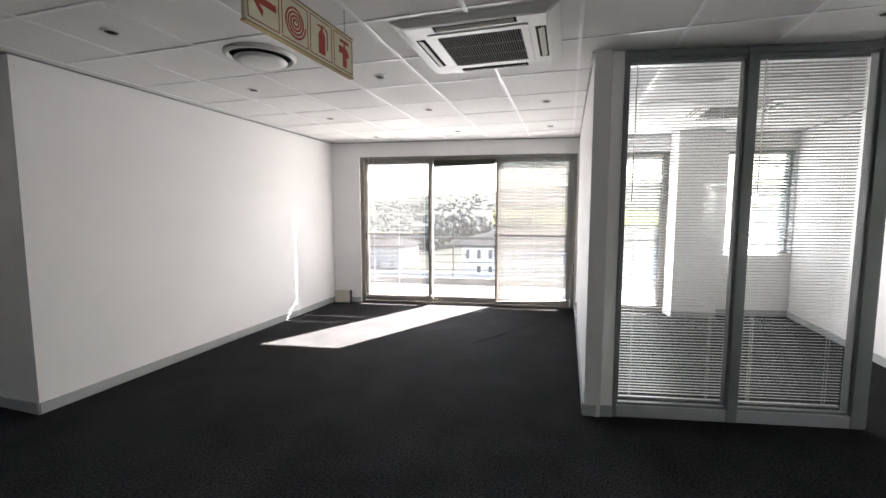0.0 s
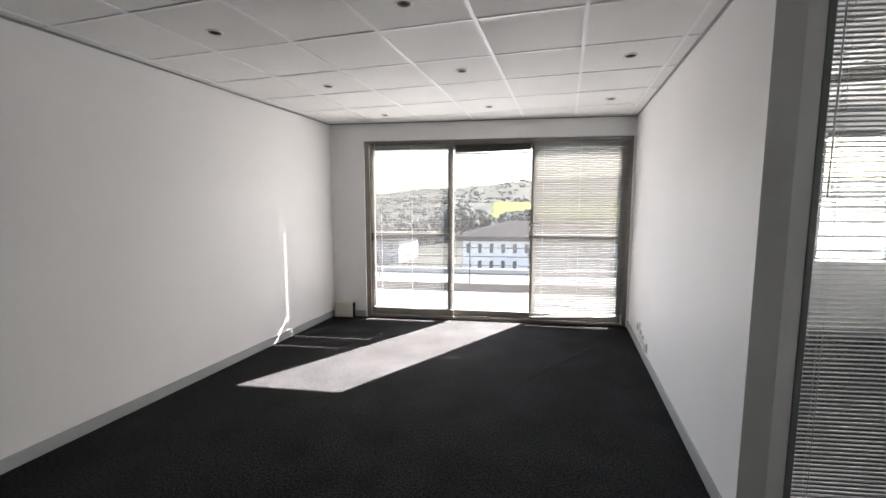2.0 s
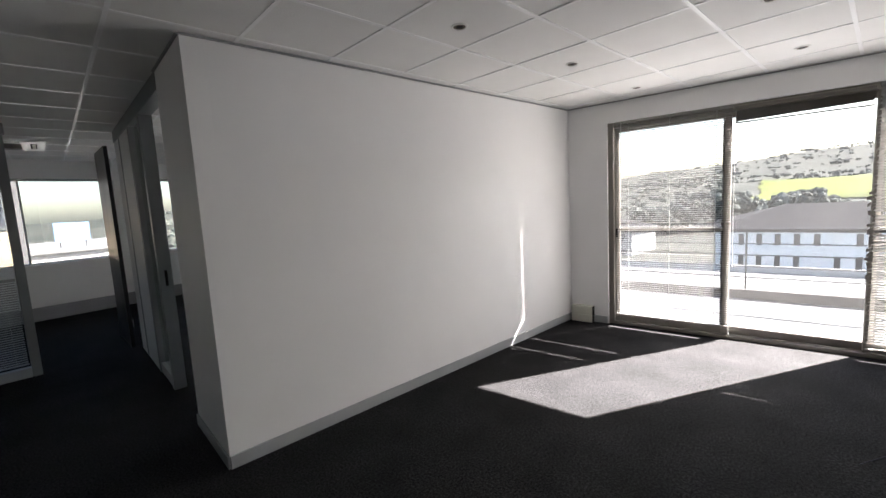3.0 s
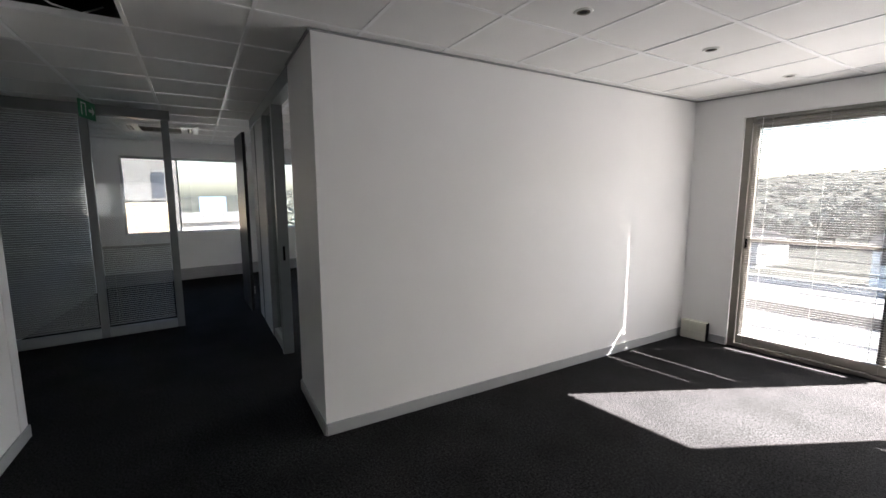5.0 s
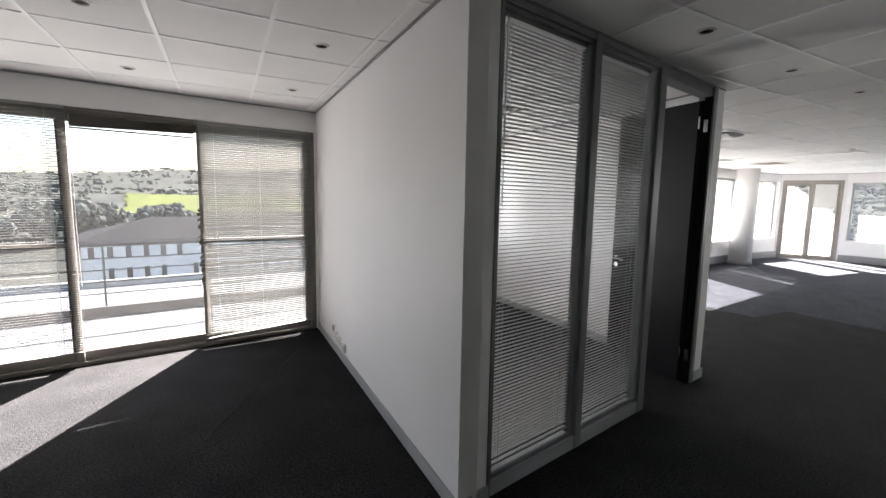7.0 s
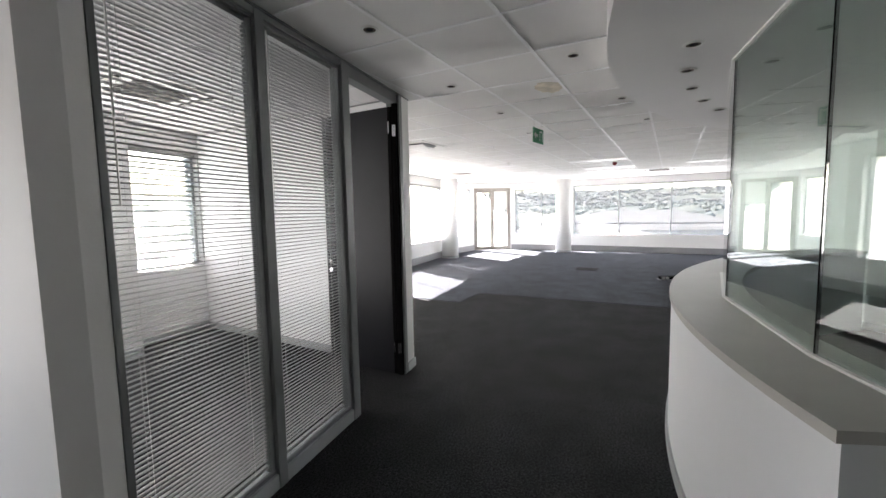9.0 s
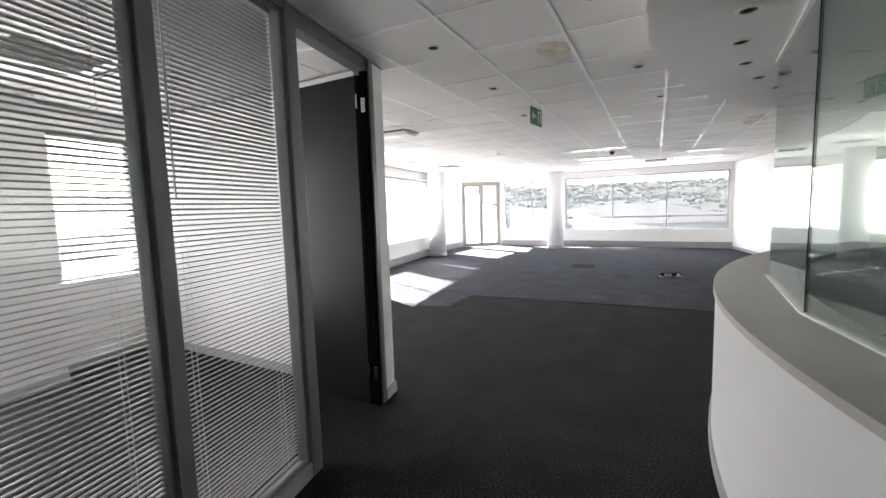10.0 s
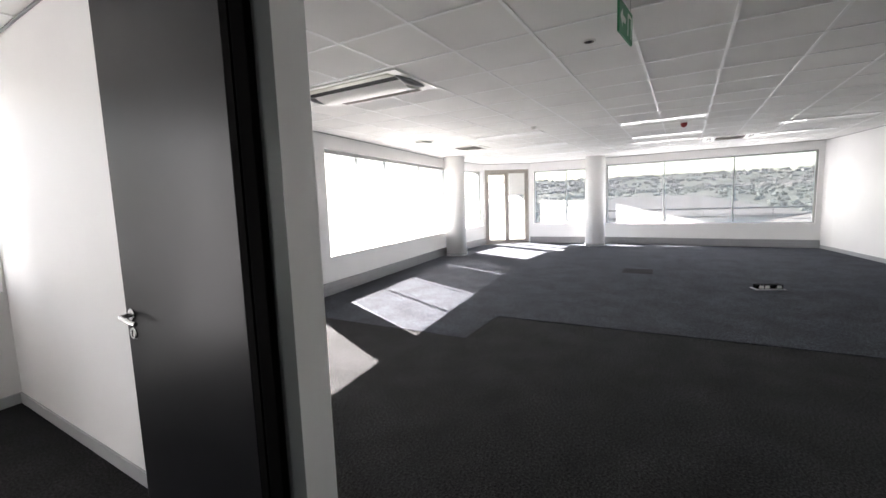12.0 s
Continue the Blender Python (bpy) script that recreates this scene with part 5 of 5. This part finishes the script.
spots = []
while len(spots) < 25000:
    az, r = rng.uniform(-75, 130), 130 * (1700 / 130) ** rng.random()
    if -5 < az < 28 and 275 < r < 515:
        continue
    if noise.noise((az * 0.16, math.log(r) * 3.2, 1.7)) < -0.38:
        continue
    p = land(r, az)
    size = rng.uniform(1.0, 2.1) * (1 + r / 1500)
    for k in range(rng.randint(2, 4)):
        spots.append((p + Vector((rng.uniform(-1, 1) * size, rng.uniform(-1, 1) * size, size * rng.uniform(0.3, 0.9))), size * rng.uniform(0.5, 0.9), rng.uniform(0.8, 1.15)))
clumps("hillside_trees", spots, "dark trees and shrubs scattered over the hillside")


def tree(x, y, z, h, w):
    t = thing("tree", pose(x, y, z), "dark leafy tree beyond the neighbouring roofs", "tree", "trees beyond the roofs")
    bm = bmesh.new()
    lathe(bm, [(0.35, 0.0), (0.24, h * 0.25), (0.16, h * 0.5), (0.06, h * 0.8)], 8)
    for k in range(5):
        a = k * 1.3 + x
        tube(bm, [(0, 0, h * 0.3 + k * 0.05 * h), (math.cos(a) * w * 0.25, math.sin(a) * w * 0.25, h * 0.5 + k * 0.05 * h), (math.cos(a) * w * 0.42, math.sin(a) * w * 0.42, h * 0.62 + k * 0.05 * h)], 0.08, 5)
    part("trunk", bm, M_TRUNK2, t)
    verts, faces = [], []
    for k in range(150):
        d = Vector((rng.gauss(0, 1), rng.gauss(0, 1), rng.gauss(0, 1))).normalized() * rng.uniform(0.45, 1.0)
        c = Vector((d.x * w * 0.5, d.y * w * 0.5, h * 0.62 + d.z * h * 0.34))
        s = rng.uniform(0.07, 0.14) * w
        o = len(verts)
        for v in ico_v:
            q = s * rng.uniform(0.6, 1.3)
            verts.append(tuple(c + v * q))
        faces += [[o + i for i in f] for f in ico_f]
    me = bpy.data.meshes.new("crown")
    me.from_pydata(verts, [], faces)
    me.materials.append(M_LEAF)
    shared("crown", me, t)


for az, r, h, w in ((-6.5, 150, 11, 12), (-4.2, 165, 9.5, 10), (0.2, 160, 8.5, 10), (1.6, 162, 9.2, 11), (-9, 140, 9, 11), (-13, 130, 8, 10), (88, 120, 10, 9), (100, 110, 11, 8), (104, 95, 9, 8), (84, 100, 9, 10)):
    tree(*land(r, az), h, w)


def house(name, x, y, z, w, d, h, rise, turn, label, wall_mat=M_EXT, roof_mat=M_ROOF, storeys=2, cols=9, over=0.6):
    """A hipped-roof building with its own windows, storey by storey, on the two faces towards the viewer."""
    t = thing(name, pose(x, y, z, 0, 0, turn), label, "building")
    part("wall", boxes((-w / 2, w / 2, -d / 2, d / 2, 0, h)), wall_mat, t)
    bm = bmesh.new()
    a, b2 = w / 2 + over, d / 2 + over
    e = [bm.verts.new(p) for p in ((-a, -b2, h + 0.02), (a, -b2, h + 0.02), (a, b2, h + 0.02), (-a, b2, h + 0.02))]
    f = [bm.verts.new((v.co.x, v.co.y, h + 0.3)) for v in e]
    k = min(a, b2)
    if w >= d:
        r0, r1 = bm.verts.new((-a + k, 0, h + rise)), bm.verts.new((a - k, 0, h + rise))
        tops = ((f[0], f[1], r1, r0), (f[1], f[2], r1), (f[2], f[3], r0, r1), (f[3], f[0], r0))
    else:
        r0, r1 = bm.verts.new((0, -b2 + k, h + rise)), bm.verts.new((0, b2 - k, h + rise))
        tops = ((f[0], f[1], r0), (f[1], f[2], r1, r0), (f[2], f[3], r1), (f[3], f[0], r0, r1))
    for q in tops:
        bm.faces.new(q)
    bm.faces.new(e[::-1])
    for i in range(4):
        j = (i + 1) % 4
        bm.faces.new((e[i], e[j], f[j], f[i]))
    part("roof", bm, roof_mat, t)
    fh = h / storeys
    for s in range(storeys):
        for c in range(cols):
            xc = -w / 2 + (c + 0.5) * w / cols
            if rng.random() < 0.2:
                continue
            wd = part("window", boxes((xc - 0.3, xc + 0.3, -d / 2 - 0.05, -d / 2 - 0.003, s * fh + 0.8, s * fh + 0.8 + min(1.5, fh * 0.55))), M_WINDARK, t)
            part("sill", boxes((xc - 0.65, xc + 0.65, -d / 2 - 0.12, -d / 2 - 0.003, s * fh + 0.66, s * fh + 0.76)), wall_mat, wd)
        n2 = max(2, int(cols * d / w))
        for c in range(n2):
            yc = -d / 2 + (c + 0.5) * d / n2
            part("window", boxes((-w / 2 - 0.05, -w / 2 - 0.003, yc - 0.55, yc + 0.55, s * fh + 0.8, s * fh + 0.8 + min(1.5, fh * 0.55))), M_WINDARK, t)
    return t


house("apartment_building", 14, 80, -13.0, 46, 16, 8.4, 3.0, 3, "white apartment building with a dark grey hipped roof", wall_mat=M_WHITEX, cols=24, storeys=3)
house("long_house", -38, 96, -12, 30, 12, 5.5, 2.6, -8, "white long house with grey roof down the slope", cols=9)
# flat-roofed neighbours
for x, y, w, d, z, lab in ((-16, 26, 66, 17, -4.0, "white flat-roofed neighbour below the balcony"), (40, 4, 26, 34, -4.5, "pale flat-roofed neighbour beside the balcony"), (-53, 11, 16, 9, -0.5, "white flat-roofed building down the street")):
    t = thing("flat_roof_building", pose(x, y, z), lab, "building", "flat-roofed neighbours")
    part("wall", boxes((-w / 2, w / 2, -d / 2, d / 2, -12.5 - z, -0.3)), M_EXT, t)
    part("roof", boxes((-w / 2 - 0.3, w / 2 + 0.3, -d / 2 - 0.3, d / 2 + 0.3, -0.299, 0.0)), M_CONCRETE, t)
    part("parapet", boxes((-w / 2 - 0.3, w / 2 + 0.3, -d / 2 - 0.3, -d / 2, 0.001, 0.4), (-w / 2 - 0.3, w / 2 + 0.3, d / 2, d / 2 + 0.3, 0.001, 0.4)), M_EXT, t)
house("villa", 84, -4, -10.5, 34, 22, 8.2, 3.4, -90 + 8, "pale villa with a wide grey-brown hipped roof", roof_mat=M_ROOFT, cols=8)
house("villa", 66, -26, -10.5, 20, 14, 7.0, 2.6, -90, "pale villa with a wide grey-brown hipped roof", roof_mat=M_ROOFT, cols=6)
house("villa", 92, 44, -11, 24, 14, 6.5, 2.5, -120, "white villa with grey roof among trees", cols=6)
house("neighbour_block", -39, -1.25, -11, 13.5, 14, 17.5, 1.6, 90, "pale neighbouring block with dark windows", wall_mat=M_HOUSE, cols=7, storeys=6)
wl = thing("slatted_screen", pose(-22, 0, -11.5), "tan timber slatted screen beside the neighbouring block", "screen")
part("backing", boxes((-0.3, -0.05, -6, 4.05, 0.0, 12.8)), M_HOUSE, wl)
slat = part("slat", boxes((-0.049, 0.0, -6, 4.05, 0.0, 0.1)), M_TAN, wl)
slat.matrix_basis = pose(0, 0, 10.4)
for k in range(1, 20):
    shared("slat", slat.data, wl, pose(0, 0, 10.4 + 0.122 * k))
bd = thing("roof_board", pose(-46, 9.7, -0.49), "blank pale blue board on steel posts on a flat roof", "board")
part("panel", boxes((0.0, 0.12, -1.1, 1.1, 0.5, 1.98), bevel=0.01), M_BOARD, bd)
for y in (-0.8, 0.8):
    part("post", boxes((-0.081, -0.001, y - 0.04, y + 0.04, 0.0, 1.9)), M_RAIL, bd)

# scattered far houses over the slopes
bm = bmesh.new()
bmr = bmesh.new()
for k in range(1300):
    az, r = rng.uniform(48, 130) if k % 9 else rng.uniform(-75, 48), rng.uniform(640, 1680)
    if -5 < az < 28 and r < 600:
        continue
    p = land(r, az)
    w, d, h = rng.uniform(8, 13), rng.uniform(5, 8), rng.uniform(2.5, 4.5)
    rot = pose(p.x, p.y, p.z, 0, 0, rng.uniform(0, 180))
    for v in {v for f in box(bm, -w / 2, w / 2, -d / 2, d / 2, -2, h) for v in f.verts}:
        v.co = rot @ v.co
    tops = [bmr.verts.new(rot @ Vector(q)) for q in ((-w / 2 - .4, -d / 2 - .4, h), (w / 2 + .4, -d / 2 - .4, h), (w / 2 + .4, d / 2 + .4, h), (-w / 2 - .4, d / 2 + .4, h), (-w / 2 + d / 2, 0, h + d * .3), (w / 2 - d / 2, 0, h + d * .3))]
    for q in ((0, 1, 5, 4), (1, 2, 5), (2, 3, 4, 5), (3, 0, 4), (3, 2, 1, 0)):
        bmr.faces.new([tops[i] for i in q])
town = tagged(mesh_ob("far_houses", bm, M_HOUSE), "pale houses scattered over the far slopes", "houses", kind="stuff")
tagged(mesh_ob("far_house_roofs", bmr, M_ROOFT), "tiled roofs of the far houses", "roofs", kind="stuff")
